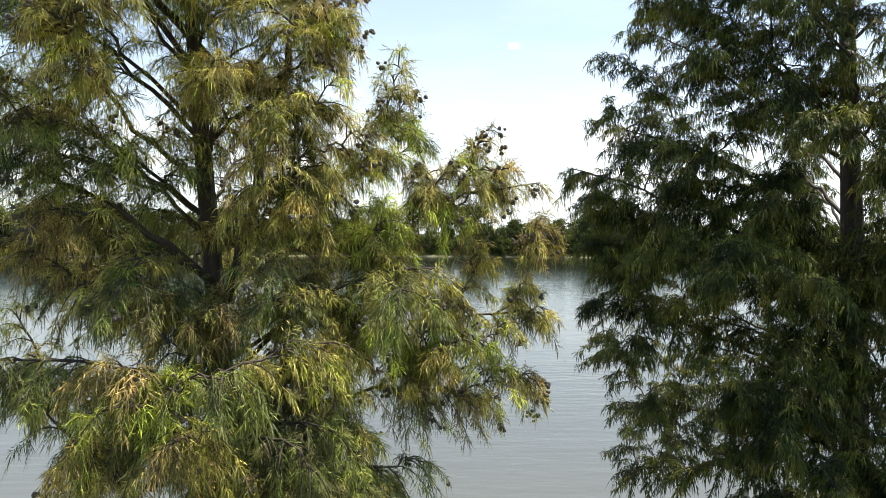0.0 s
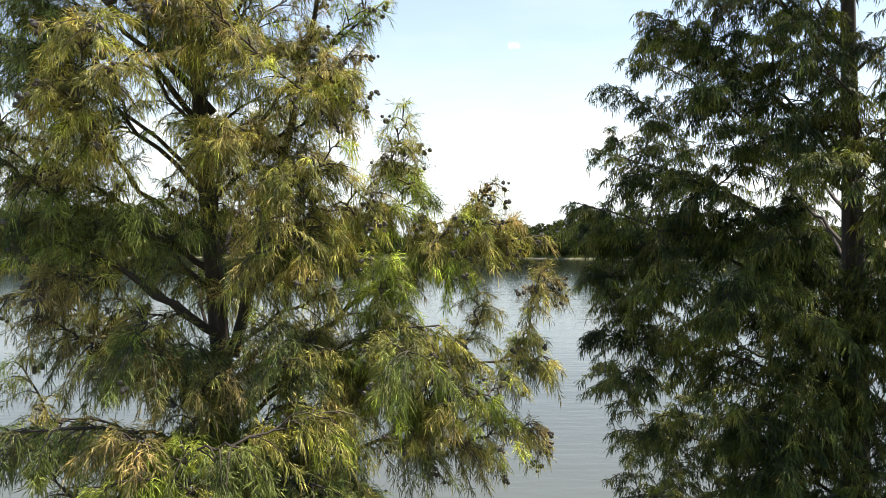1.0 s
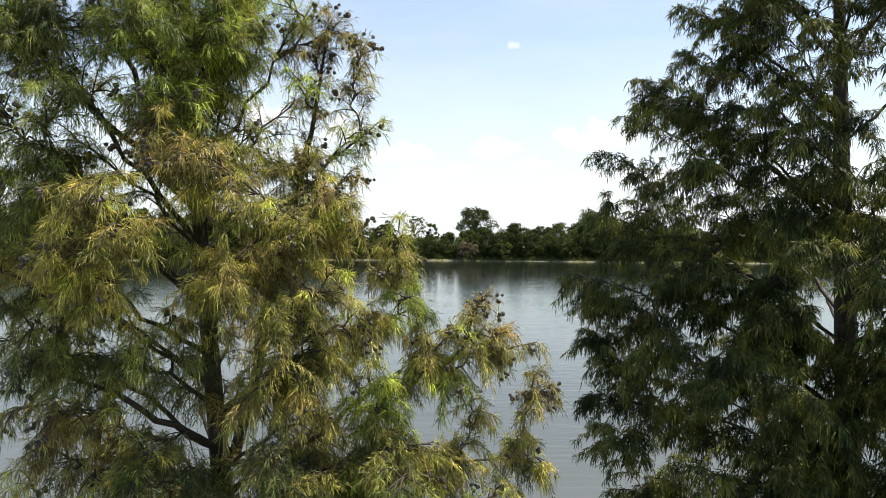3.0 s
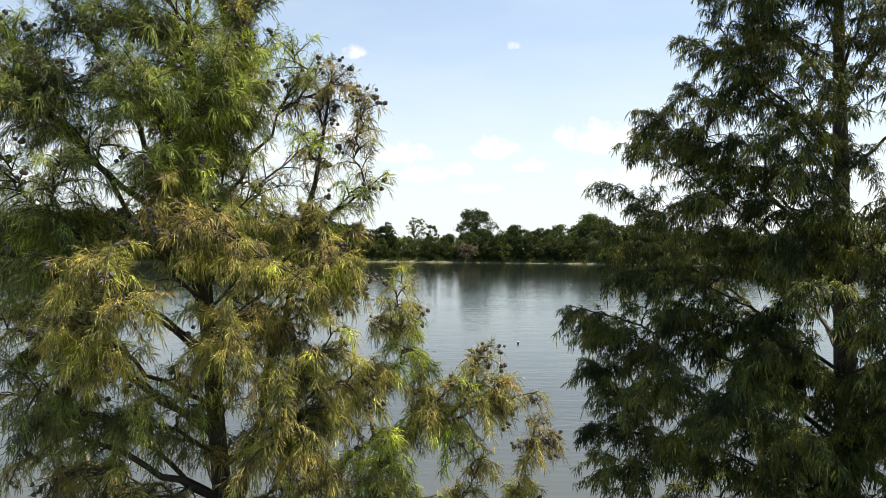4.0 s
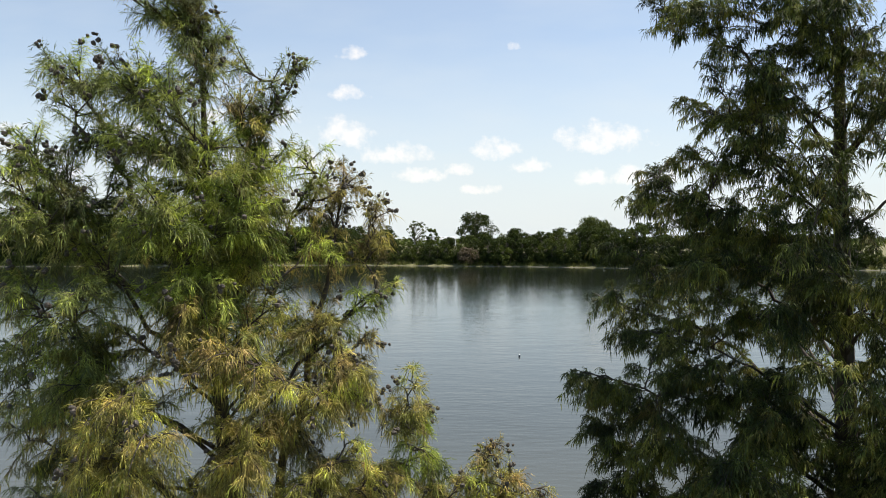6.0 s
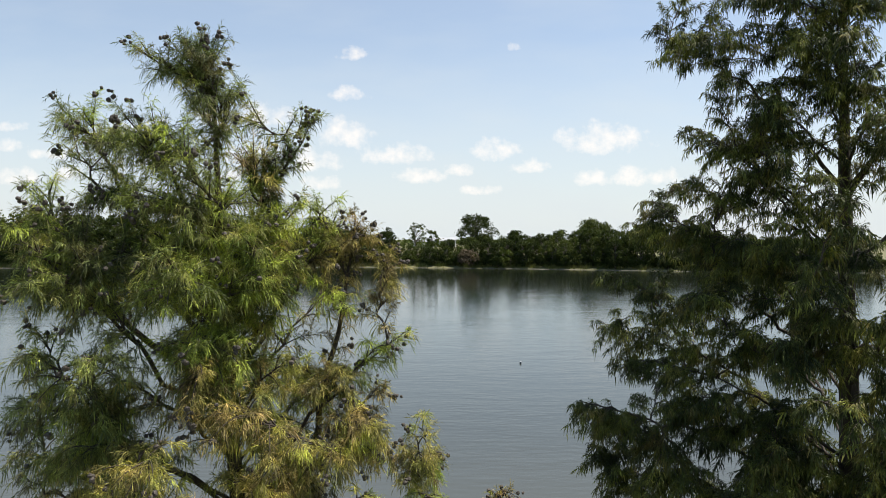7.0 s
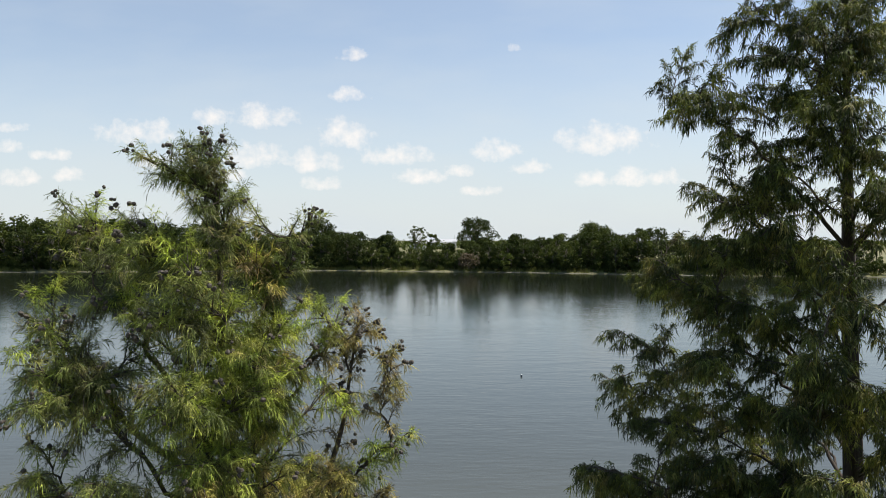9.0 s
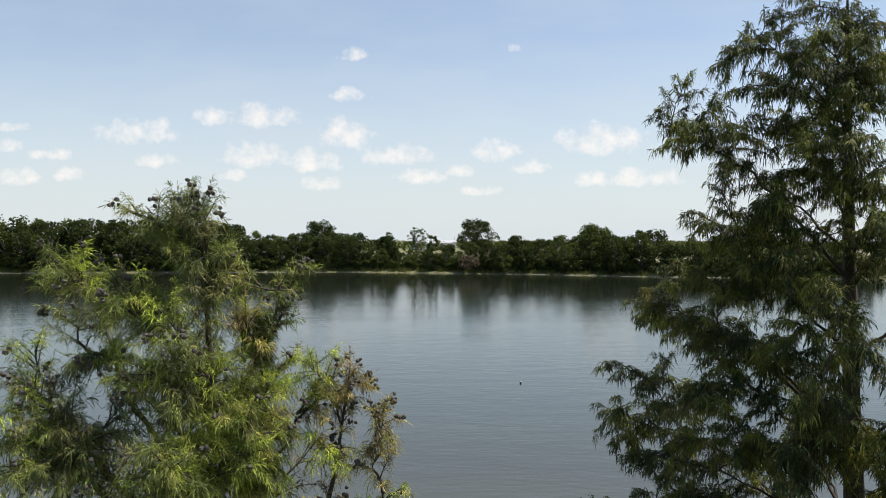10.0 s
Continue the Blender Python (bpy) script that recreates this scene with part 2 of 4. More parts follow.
# ---- mesh tools ----
def mesh_of(name, verts, faces, mat, smooth=False):
    verts, faces = np.asarray(verts, np.float32), np.asarray(faces, np.int32)
    me = bpy.data.meshes.new(name)
    n = faces.shape[1]
    me.vertices.add(len(verts))
    me.vertices.foreach_set("co", verts.ravel())
    me.loops.add(faces.size)
    me.loops.foreach_set("vertex_index", faces.ravel())
    me.polygons.add(len(faces))
    me.polygons.foreach_set("loop_start", np.arange(0, faces.size, n, dtype=np.int32))
    if smooth:
        me.polygons.foreach_set("use_smooth", np.ones(len(faces), bool))
    me.materials.append(mat)
    me.update(calc_edges=True)
    return me


def part(name, verts, faces, mat, parent, label="", smooth=False, kind=""):
    ob = new(name, mesh_of(name, verts, faces, mat, smooth))
    ob.parent = parent
    return tagged(ob, label, kind=kind)


class Soup:
    """Vertices and triangles gathered into one mesh."""

    def __init__(self):
        self.v, self.f, self.n = [], [], 0

    def add(self, v, f):
        self.v.append(np.asarray(v, float))
        self.f.append(np.asarray(f, int) + self.n)
        self.n += len(v)

    def both(self):
        return np.concatenate(self.v), np.concatenate(self.f)


def tube(points, radii, sides=6, cap=True):
    """A tapered tube of triangles along points."""
    pts = np.asarray(points, float)
    way = np.gradient(pts, axis=0)
    way /= np.linalg.norm(way, axis=1)[:, None] + 1e-9
    ref = np.where(np.abs(way[:, 2:3]) > 0.9, [[1.0, 0, 0]], [[0, 0, 1.0]])
    side = np.cross(ref, way)
    side /= np.linalg.norm(side, axis=1)[:, None] + 1e-9
    up = np.cross(way, side)
    a = np.linspace(0, 2 * math.pi, sides, endpoint=False)
    ring = np.cos(a)[None, :, None] * side[:, None] + np.sin(a)[None, :, None] * up[:, None]
    v = (pts[:, None] + ring * np.asarray(radii, float)[:, None, None]).reshape(-1, 3)
    i, j = np.meshgrid(np.arange(len(pts) - 1), np.arange(sides), indexing="ij")
    a0, a1 = i * sides + j, i * sides + (j + 1) % sides
    f = np.concatenate([np.stack([a0, a1, a0 + sides], -1).reshape(-1, 3), np.stack([a1, a1 + sides, a0 + sides], -1).reshape(-1, 3)])
    if cap:
        last = (len(pts) - 1) * sides
        f = np.concatenate([f, [[last + k, last + k + 1, last] for k in range(1, sides - 1)]])
    return v, f


def unit(v):
    v = np.asarray(v, float)
    return v / (np.linalg.norm(v, axis=-1, keepdims=True) + 1e-9)


# ---- cypress ----
def spray_template(rng, feathers, needles, length, leaf, half, low, high, open_angle):
    """A shoot along +x set with feathery twiglets, each a row of fine needle tufts; the third array says how far each vertex sags under its weight."""
    soup, sag = Soup(), []
    arch = rng.uniform(0.0, 0.25)
    for k in range(feathers):
        s = ((k + rng.uniform(0, 0.9)) / feathers) ** 0.8
        at = np.array([length * s, 0, arch * length * s * (1 - s)])
        a = radians(open_angle) * (1.2 - 0.8 * s) * rng.uniform(0.5, 1.2)
        turn = rng.uniform(0, 2 * math.pi)
        way = unit([math.cos(a), math.sin(a) * math.cos(turn), 0.75 * math.sin(a) * math.sin(turn)])
        long, hang = leaf * rng.uniform(0.6, 1.25), rng.uniform(low, high)
        for j in range(needles):
            u = (j + rng.uniform(0, 0.8)) / needles * 0.75
            end = u + rng.uniform(0.3, 0.5)
            out = unit(way + rng.normal(0, 0.26, 3))
            side = unit(np.cross(out, rng.normal(0, 1, 3) + [0, 0, 1.0])) * half * rng.uniform(0.7, 1.3)
            foot = at + way * u * long
            soup.add([foot - side, foot + side, foot + out * (end - u) * long], [(0, 1, 2)])
            sag.append(hang * long * np.array([u, u, end]) ** 1.8)
    soup.add([(0, -0.0024, 0), (0, 0.0024, 0), (length, 0, 0)], [(0, 1, 2)])
    sag.append(np.zeros(3))
    return (*soup.both(), np.concatenate(sag))


def scatter(rng, templates, place, way, size):
    """Copies of the templates laid at places along ways, gathered to one mesh, hanging over under their weight."""
    place, way, size = np.array(place), unit(way), np.array(size)
    pick = rng.integers(0, len(templates), len(place))
    vs, fs, n = [], [], 0
    for k, (tv, tf, sag) in enumerate(templates):
        sel = pick == k
        if not sel.any():
            continue
        x = way[sel]
        tilt = rng.normal(0, 0.28, (sel.sum(), 3)) + [0, 0, 1.0]
        y = unit(np.cross(tilt, x))
        z = np.cross(x, y)
        m = np.stack([x, y, z], 1) * size[sel][:, None, None]
        v = np.einsum("vk,nkc->nvc", tv, m) + place[sel][:, None]
        v[:, :, 2] -= sag[None] * size[sel][:, None]
        fs.append((tf[None] + (np.arange(sel.sum()) * len(tv))[:, None, None] + n).reshape(-1, 3))
        vs.append(v.reshape(-1, 3))
        n += len(tv) * sel.sum()
    return np.concatenate(vs), np.concatenate(fs)


def cone_mesh():
    """A ball-shaped cone with raised shield scales."""
    bm = bmesh.new()
    bmesh.ops.create_uvsphere(bm, u_segments=6, v_segments=5, radius=0.0165)
    for k, v in enumerate(bm.verts):
        v.co *= 1.12 if k % 3 == 0 else 0.94
    me = bpy.data.meshes.new("cone")
    bm.to_mesh(me)
    bm.free()
    me.materials.append(CONE)
    return me


CONE_MESH = cone_mesh()


class Cypress:
    """A cypress with a leaning trunk, leaders, and boughs that carry their leaf masses towards their ends."""

    def __init__(self, label, base, top, radius, templates, seed, size, gap, slope, droop, lobe, tuck):
        self.base, self.top, self.radius = np.array(base, float), np.array(top, float), radius
        self.templates, self.size, self.gap, self.slope, self.droop, self.lobe, self.tuck = templates, size, gap, slope, droop, lobe, tuck
        self.rng = np.random.default_rng(seed)
        self.nodes, self.girths = [], []
        self.thing = tagged(new("bald_cypress"), label, "tree", "cypresses on the bank")
        self.thing.location = self.base
        self.make_trunk()

    def trunk_at(self, z):
        s = (z - self.base[2]) / (self.top[2] - self.base[2])
        bend = 0.10 * math.sin(s * 5.0) * (1 - s)
        return self.base + (self.top - self.base) * s + np.array([bend, bend * 0.6, 0])

    def trunk_radius(self, z):
        s = (z - self.base[2]) / (self.top[2] - self.base[2])
        return self.radius * (1 - s) ** 0.85 + 0.008 + 0.9 * self.radius * math.exp(-s * 22)

    def make_trunk(self):
        zs = np.concatenate([np.linspace(self.base[2] - 0.15, self.base[2] + 1.5, 8), np.linspace(self.base[2] + 1.8, self.top[2], 26)])
        pts = np.array([self.trunk_at(z) for z in zs]) - self.base
        v, f = tube(pts, [self.trunk_radius(max(z, self.base[2])) for z in zs], 14)
        ring = np.arange(len(v)) % 14
        flute = 1 + 0.10 * np.sin(ring * 2 * math.pi / 14 * 5 + v[:, 2] * 0.8)
        centre = np.repeat(pts, 14, axis=0)[: len(v)]
        v = centre + (v - centre) * flute[:, None]
        part("trunk", v, f, BARK, self.thing, "dark fluted bark", True)
        for z in np.arange(self.base[2] + 0.9, self.top[2] - 0.2, 0.12):
            self.nodes.append(self.trunk_at(z)), self.girths.append(self.trunk_radius(z))

    def limb(self, points, thick, needles, spread=0.35, bare=0.4, cones=0, density=1.0, sprays=1.0, small=1.0, flat=0.5):
        """One limb along a bent line; its outer part carries side twigs with sprays."""
        rng = self.rng
        ctrl = np.asarray(points, float)
        seg = np.concatenate([[0], np.cumsum(np.linalg.norm(np.diff(ctrl, axis=0), axis=1))])
        length = seg[-1]
        n = max(7, int(length / 0.16))
        s = np.linspace(0, 1, n)
        line = np.stack([np.interp(s * length, seg, ctrl[:, k]) for k in range(3)], 1)
        for _ in range(3):
            line[1:-1] = 0.5 * line[1:-1] + 0.25 * (line[2:] + line[:-2])
        line += rng.normal(0, 0.024, (n, 3)) * np.sin(s * math.pi)[:, None]
        twigs = Soup()
        place, way, size, tips = [], [], [], []
        count = max(10, int(round(length * (1 - bare) / 0.06 * density)))
        turn = rng.uniform(0, 6)
        for k in range(count):
            u = (k + rng.uniform(0, 0.9)) / count
            q = bare + (1 - bare) * u
            at = np.array([np.interp(q, s, line[:, c]) for c in range(3)])
            i = min(int(q * (n - 1)), n - 2)
            fwd = unit(line[i + 1] - line[i])
            side = unit(np.cross(fwd, [0.05, 0.03, 1.0]))
            lift = np.cross(side, fwd)
            turn += 2.4 + rng.uniform(-0.5, 0.5)
            ang = radians(rng.uniform(28, 72)) * (1.1 - 0.6 * u)
            steep = abs(fwd[2])
            squash = flat + (1 - flat) * steep
            d = unit(fwd * math.cos(ang) + (side * math.cos(turn) + lift * squash * math.sin(turn)) * math.sin(ang) + [0, 0, 0.35 * steep])
            reach = self.lobe * spread * rng.uniform(0.65, 1.25) * (0.55 + 0.75 * u * (1 - u) * 2)
            t = np.linspace(0, 1, 5)
            droop = np.interp(at[2], self.droop[0], self.droop[1])
            twig = at + np.outer(t, d) * reach
            twig[:, 2] -= droop * reach * t**2
            twigs.add(*tube(twig - self.base, 0.0055 * (1 - t) + 0.002, 3))
            tips.append(twig[-1] + unit(twig[-1] - twig[-2]) * 0.05)
            bend = np.gradient(twig, axis=0)
            number = max(3, int(round(sprays * reach / self.gap)))
            for j in range(number):
                r = 1.0 - 0.85 * ((j + rng.uniform(0.0, 0.8)) / number) ** 1.15
                p = np.array([np.interp(r, t, twig[:, c]) for c in range(3)])
                e = unit(bend[min(int(r * 5), 4)])
                a = radians(rng.uniform(10, 85)) * (1 if j % 2 else -1) * (0.3 if j == 0 else 1)
                ca, sa = math.cos(a), math.sin(a)
                w = np.array([e[0] * ca - e[1] * sa, e[0] * sa + e[1] * ca, e[2] + rng.uniform(-0.6, 0.6) - 0.25 * droop])
                place.append(p - self.base), way.append(w), size.append(small * self.size * rng.uniform(0.6, 1.3))
        for q in np.linspace(0.86, 1.0, 3):  # the limb's own end
            i = min(int(q * (n - 1)), n - 2)
            place.append(line[i + 1] - self.base), way.append(unit(line[i + 1] - line[i]) + rng.normal(0, 0.3, 3)), size.append(small * self.size * 0.9)
        girth = thick * (1 - s) ** 0.8 + 0.004
        ob = part("limb", *tube(line - self.base, girth, 6), TWIG, self.thing, "", True)
        self.nodes.extend(line[1:-1])
        self.girths.extend(girth[1:-1])
        part("brushwood", *twigs.both(), TWIG, ob, kind="stuff")
        part("foliage", *scatter(rng, self.templates, place, way, size), needles, ob, kind="stuff")
        for k in range(cones):
            c = new("cone", CONE_MESH)
            c.parent = ob
            if k % 4 == 0:
                tip = tips[rng.integers(len(tips) // 3, len(tips))]
            c.location = tip - self.base + rng.normal(0, 0.022, 3) + [0, 0, 0.008]
            c.rotation_euler = rng.uniform(0, 6, 3)
            c.scale = [rng.uniform(0.8, 1.3)] * 3

    def bough(self, tip, spread, needles, cones=0, leafy=1.0, main=False, **more):
        """A limb that ends at the tip: a main one leaves the trunk, any other forks off the limb that passes nearest below."""
        rng = self.rng
        tip = np.array(tip, float)
        reach = math.hypot(*(tip - self.trunk_at(min(tip[2], self.top[2])))[:2])
        rise = np.interp(tip[2], *self.slope) + rng.uniform(-0.1, 0.1)
        foot = self.trunk_at(np.clip(tip[2] - reach * rise - 0.12, self.base[2] + 0.6, self.top[2] - 0.5))
        girth = 1.0
        if not main:
            at = np.array(self.nodes)
            gap = np.linalg.norm(at - tip, axis=1)
            cost = gap + 0.8 * np.maximum(at[:, 2] - tip[2] + 0.3 * rise * gap, 0) + 3.0 * np.maximum(0.45 - gap, 0)
            k = int(np.argmin(cost))
            foot, girth = at[k], self.girths[k]
        tip = tip - (tip - foot) * min(0.3, self.tuck / np.linalg.norm(tip - foot))
        span = np.linalg.norm((tip - foot)[:2])
        sway = np.array([-(tip - foot)[1], (tip - foot)[0], 0])
        mid = foot * 0.5 + tip * 0.5 + [0, 0, 0.14 * span * rng.uniform(0.2, 1.1)] + sway * rng.normal(0, 0.09)
        out = foot * 0.2 + tip * 0.8 + [0, 0, 0.14 * span * rng.uniform(0.3, 0.9)] + sway * rng.normal(0, 0.06)
        length = np.linalg.norm(tip - foot)
        bare = float(np.clip(1 - leafy * spread * 3.0 / length, 0.05, 0.5))
        self.limb([foot, mid, out, tip], min(0.006 + 0.0065 * length, 0.9 * girth), needles, spread, bare, cones, **more)

    def crown(self, tips, apart, **more):
        """Boughs to all tips (place, spread, needles, cones): first main ones that lie well apart, then those that fork off them."""
        far = sorted(tips, key=lambda p: -math.hypot(*(np.array(p[0]) - self.trunk_at(min(p[0][2], self.top[2])))[:2]))
        mains, rest = [], []
        for p in far:
            (mains if all(math.dist(p[0], q[0]) > apart for q in mains) else rest).append(p)
        for p in mains:
            self.bough(*p, main=True, **more)
        for p in rest[::-1]:
            self.bough(*p, **more)
        for where, spread, needles, *_ in tips[::2]:  # lesser boughs that thicken the crown inwards
            heart = self.trunk_at(min(where[2], self.top[2]))
            inner = np.array(where) + (heart - where) * self.rng.uniform(0.12, 0.4) + self.rng.normal(0, 0.55, 3) * spread
            self.bough(inner, spread, needles, 0, **more)

    def fill(self, number, low, high, outline, arc, palette, spread, scale=(0.7, 1.0), cones=0, **more):
        """Boughs round the trunk between two bearings; outline: tip heights and reaches."""
        rng = self.rng
        for k in range(number):
            z = low + (high - low) * (k + rng.uniform(0, 1)) / number
            turn = radians(arc[0] + (arc[1] - arc[0]) * ((k * 0.618 + rng.uniform(0, 0.2)) % 1.0))
            r = np.interp(z, *outline) * rng.uniform(*scale)
            at = self.trunk_at(min(z, self.top[2]))
            self.bough((at[0] + math.cos(turn) * r, at[1] + math.sin(turn) * r, z), spread * rng.uniform(0.8, 1.2), palette[rng.integers(len(palette))], cones, main=k % 3 == 0, **more)


rng0 = np.random.default_rng(3)
NEAR_SPRAYS = [spray_template(rng0, 9, 6, 0.065, 0.082, 0.0022, 0.1, 1.0, 76) for _ in range(24)]
RIGHT_SPRAYS = [spray_template(rng0, 9, 4, 0.065, 0.085, 0.0060, 0.3, 1.3, 80) for _ in range(24)]

left_tree = Cypress(
    "tall bald cypress with olive and tan feathery needles and round cones", (-1.71, 5.65, 0.45), (-2.08, 5.28, 9.9), 0.125, NEAR_SPRAYS, 11, 1.0, 0.034,
    ([1.5, 3.5, 5.0, 7.0, 8.4, 10.0], [-0.15, 0.1, 0.3, 0.6, 1.0, 1.7]), ([4.0, 7.0, 9.4], [0.75, 0.5, 0.0]), 0.88, 0.14,
)
# leaders and bare limbs that stand out of the crown
left_tree.limb([(-1.78, 5.6, 4.9), (-1.5, 5.6, 6.0), (-1.22, 5.7, 7.3), (-1.05, 5.78, 8.2), (-0.98, 5.8, 8.74)], 0.05, NEEDLE_DRY, 0.2, 0.45, 48, 1.1, flat=0.9)
left_tree.limb([(-1.95, 5.42, 8.3), (-1.7, 5.42, 8.85), (-1.45, 5.44, 9.3), (-1.31, 5.46, 9.55)], 0.018, NEEDLE_GREEN, 0.15, 0.35, 24, 1.1, flat=0.9)
left_tree.limb([(-1.9, 5.5, 6.9), (-2.5, 5.35, 7.6), (-3.1, 5.3, 8.2), (-3.55, 5.26, 8.72)], 0.036, NEEDLE_NEAR, 0.3, 0.6, 10)
left_tree.limb([(-1.8, 5.6, 5.0), (-2.05, 4.95, 5.42), (-2.5, 4.7, 5.75), (-2.95, 4.6, 6.0)], 0.036, NEEDLE_GREEN, 0.3, 0.6, 4)
left_tree.limb([(-2.03, 5.33, 9.3), (-2.1, 5.25, 9.8), (-2.13, 5.2, 9.96)], 0.014, NEEDLE_GREEN, 0.2, 0.15, 24, 1.3, flat=1.0)
# tips of boughs and the width of their leaf masses, by the look of their needles
GREEN_HIGH = [
    (-2.13, 5.21, 10.24, 0.30), (-2.68, 5.07, 10.11, 0.26), (-2.33, 5.21, 10.10, 0.34), (-2.51, 5.17, 10.01, 0.36), (-2.05, 5.07, 9.95, 0.36),
    (-1.92, 5.27, 9.81, 0.30), (-3.60, 5.67, 9.81, 0.26), (-2.14, 4.96, 9.73, 0.40), (-2.80, 5.17, 9.64, 0.36), (-1.29, 5.46, 9.64, 0.24),
    (-1.90, 4.87, 9.44, 0.36), (-1.45, 5.37, 9.40, 0.24), (-3.22, 5.17, 9.35, 0.32), (-2.68, 4.77, 9.28, 0.36), (-2.07, 4.57, 9.11, 0.42),
    (-2.94, 4.87, 8.94, 0.34), (-3.34, 4.87, 8.86, 0.30), (-2.38, 4.57, 8.84, 0.36), (-3.07, 4.87, 8.69, 0.36), (-3.07, 4.67, 8.58, 0.34),
]
# several lower left tips take this darker green, shade put into their colour
GREEN_UPPER = [
    (-2.13, 4.27, 8.50, 0.38), (-2.56, 4.77, 8.47, 0.38), (-3.42, 4.96, 8.41, 0.36), (-2.64, 4.46, 8.40, 0.36), (-3.20, 4.39, 8.30, 0.36),
    (-3.07, 4.67, 8.25, 0.38), (-3.37, 5.09, 8.19, 0.34), (-2.11, 4.67, 8.13, 0.40), (-2.76, 4.77, 8.06, 0.40), (-3.08, 4.39, 7.83, 0.36),
    (-2.68, 4.29, 7.70, 0.38), (-3.39, 4.69, 7.42, 0.40), (-2.50, 4.49, 7.32, 0.40), (-3.00, 4.54, 7.02, 0.38), (-2.93, 4.24, 6.49, 0.38),
    (-2.84, 4.40, 6.11, 0.38), (-2.08, 4.49, 6.06, 0.30), (-2.32, 4.70, 6.02, 0.34), (-2.98, 4.80, 5.20, 0.34), (-1.28, 4.49, 5.02, 0.36),
]
GREEN_MID = [
    (-1.28, 5.40, 4.63, 0.34), (-2.89, 4.60, 4.60, 0.36), (-2.14, 4.40, 4.16, 0.34), (-0.11, 5.30, 4.12, 0.38), (-0.52, 5.00, 4.11, 0.38),
    (-0.91, 5.10, 3.70, 0.38), (-0.02, 5.30, 3.68, 0.36),
]
FRESH_HIGH = [
    (-3.23, 5.46, 9.70, 0.34), (-1.82, 4.77, 8.96, 0.40), (-1.31, 5.37, 8.90, 0.30), (-1.41, 4.99, 8.78, 0.36), (-1.55, 4.96, 8.75, 0.40),
    (-1.75, 5.07, 8.47, 0.38), (-3.06, 4.64, 7.57, 0.36), (-2.84, 4.40, 7.42, 0.32), (-0.21, 5.34, 6.35, 0.32), (-0.09, 5.80, 6.27, 0.30),
    (-0.49, 5.70, 6.21, 0.34), (-0.07, 5.40, 5.81, 0.36), (-0.43, 5.10, 5.81, 0.38), (-0.45, 5.09, 5.81, 0.36), (0.17, 5.49, 5.57, 0.34),
    (-0.56, 4.99, 5.15, 0.38), (-0.44, 4.99, 4.85, 0.40), (-1.70, 4.20, 4.74, 0.30), (-2.05, 4.20, 4.64, 0.30), (0.50, 5.49, 4.59, 0.32),
]
FRESH_UPPER = [
    (-2.21, 3.90, 4.42, 0.22),
]
OLIVE_HIGH = [
    (-2.38, 4.87, 9.44, 0.38), (-1.81, 5.27, 9.23, 0.32), (-1.56, 5.27, 9.18, 0.24), (-3.44, 5.29, 9.10, 0.30), (-2.79, 5.07, 8.99, 0.36),
    (-3.22, 4.69, 8.75, 0.34), (-1.16, 5.57, 8.72, 0.28), (-3.24, 4.39, 8.67, 0.34), (-2.06, 4.87, 8.61, 0.38), (-1.65, 4.59, 8.60, 0.40),
    (-1.99, 4.19, 8.40, 0.38), (-1.32, 5.09, 8.37, 0.36), (-1.82, 4.77, 8.34, 0.38), (-1.48, 4.87, 8.27, 0.40), (-1.20, 5.37, 8.21, 0.36),
    (-3.29, 4.74, 7.98, 0.34), (-1.73, 4.59, 7.90, 0.40), (-0.42, 5.46, 7.87, 0.16), (-1.99, 4.29, 7.85, 0.40), (-0.64, 5.39, 7.75, 0.24),
]
OLIVE_UPPER = [
    (-1.35, 4.89, 7.70, 0.36), (-1.15, 5.34, 7.59, 0.36), (-1.00, 5.19, 7.54, 0.36), (-2.63, 4.44, 7.44, 0.36), (-2.15, 4.10, 7.31, 0.34),
    (-1.93, 3.84, 7.26, 0.36), (-1.41, 4.44, 7.20, 0.40), (-0.33, 5.70, 7.11, 0.30), (-0.70, 4.99, 7.10, 0.36), (-2.44, 4.10, 6.99, 0.32),
    (-1.16, 4.74, 6.98, 0.40), (-1.72, 3.84, 6.95, 0.38), (-2.34, 3.84, 6.84, 0.34), (-2.41, 3.90, 6.80, 0.32), (-0.49, 5.60, 6.80, 0.34),
    (-0.21, 5.80, 6.75, 0.26), (-1.42, 4.34, 6.73, 0.40), (-0.73, 4.94, 6.67, 0.38), (-1.14, 5.09, 6.60, 0.34), (-2.15, 4.09, 6.56, 0.34),
]
OLIVE_MID = [
    (-0.81, 5.19, 6.46, 0.36), (-1.03, 4.74, 6.44, 0.40), (-1.25, 4.50, 6.39, 0.40), (-0.43, 5.20, 6.28, 0.36), (0.30, 5.90, 6.28, 0.24),
    (-1.82, 4.80, 6.25, 0.28), (-1.16, 4.49, 6.21, 0.40), (0.12, 5.44, 6.15, 0.32), (-0.63, 5.19, 6.15, 0.36), (-0.80, 4.90, 6.05, 0.40),
    (0.57, 5.90, 6.04, 0.30), (0.95, 5.80, 5.97, 0.20), (0.52, 5.70, 5.92, 0.30), (0.08, 5.70, 5.87, 0.30), (-0.74, 5.40, 5.81, 0.34),
    (-2.36, 4.60, 5.79, 0.28), (-0.91, 4.79, 5.78, 0.40), (-1.36, 4.39, 5.77, 0.36), (-0.99, 4.80, 5.74, 0.40), (0.37, 5.80, 5.40, 0.32),
]
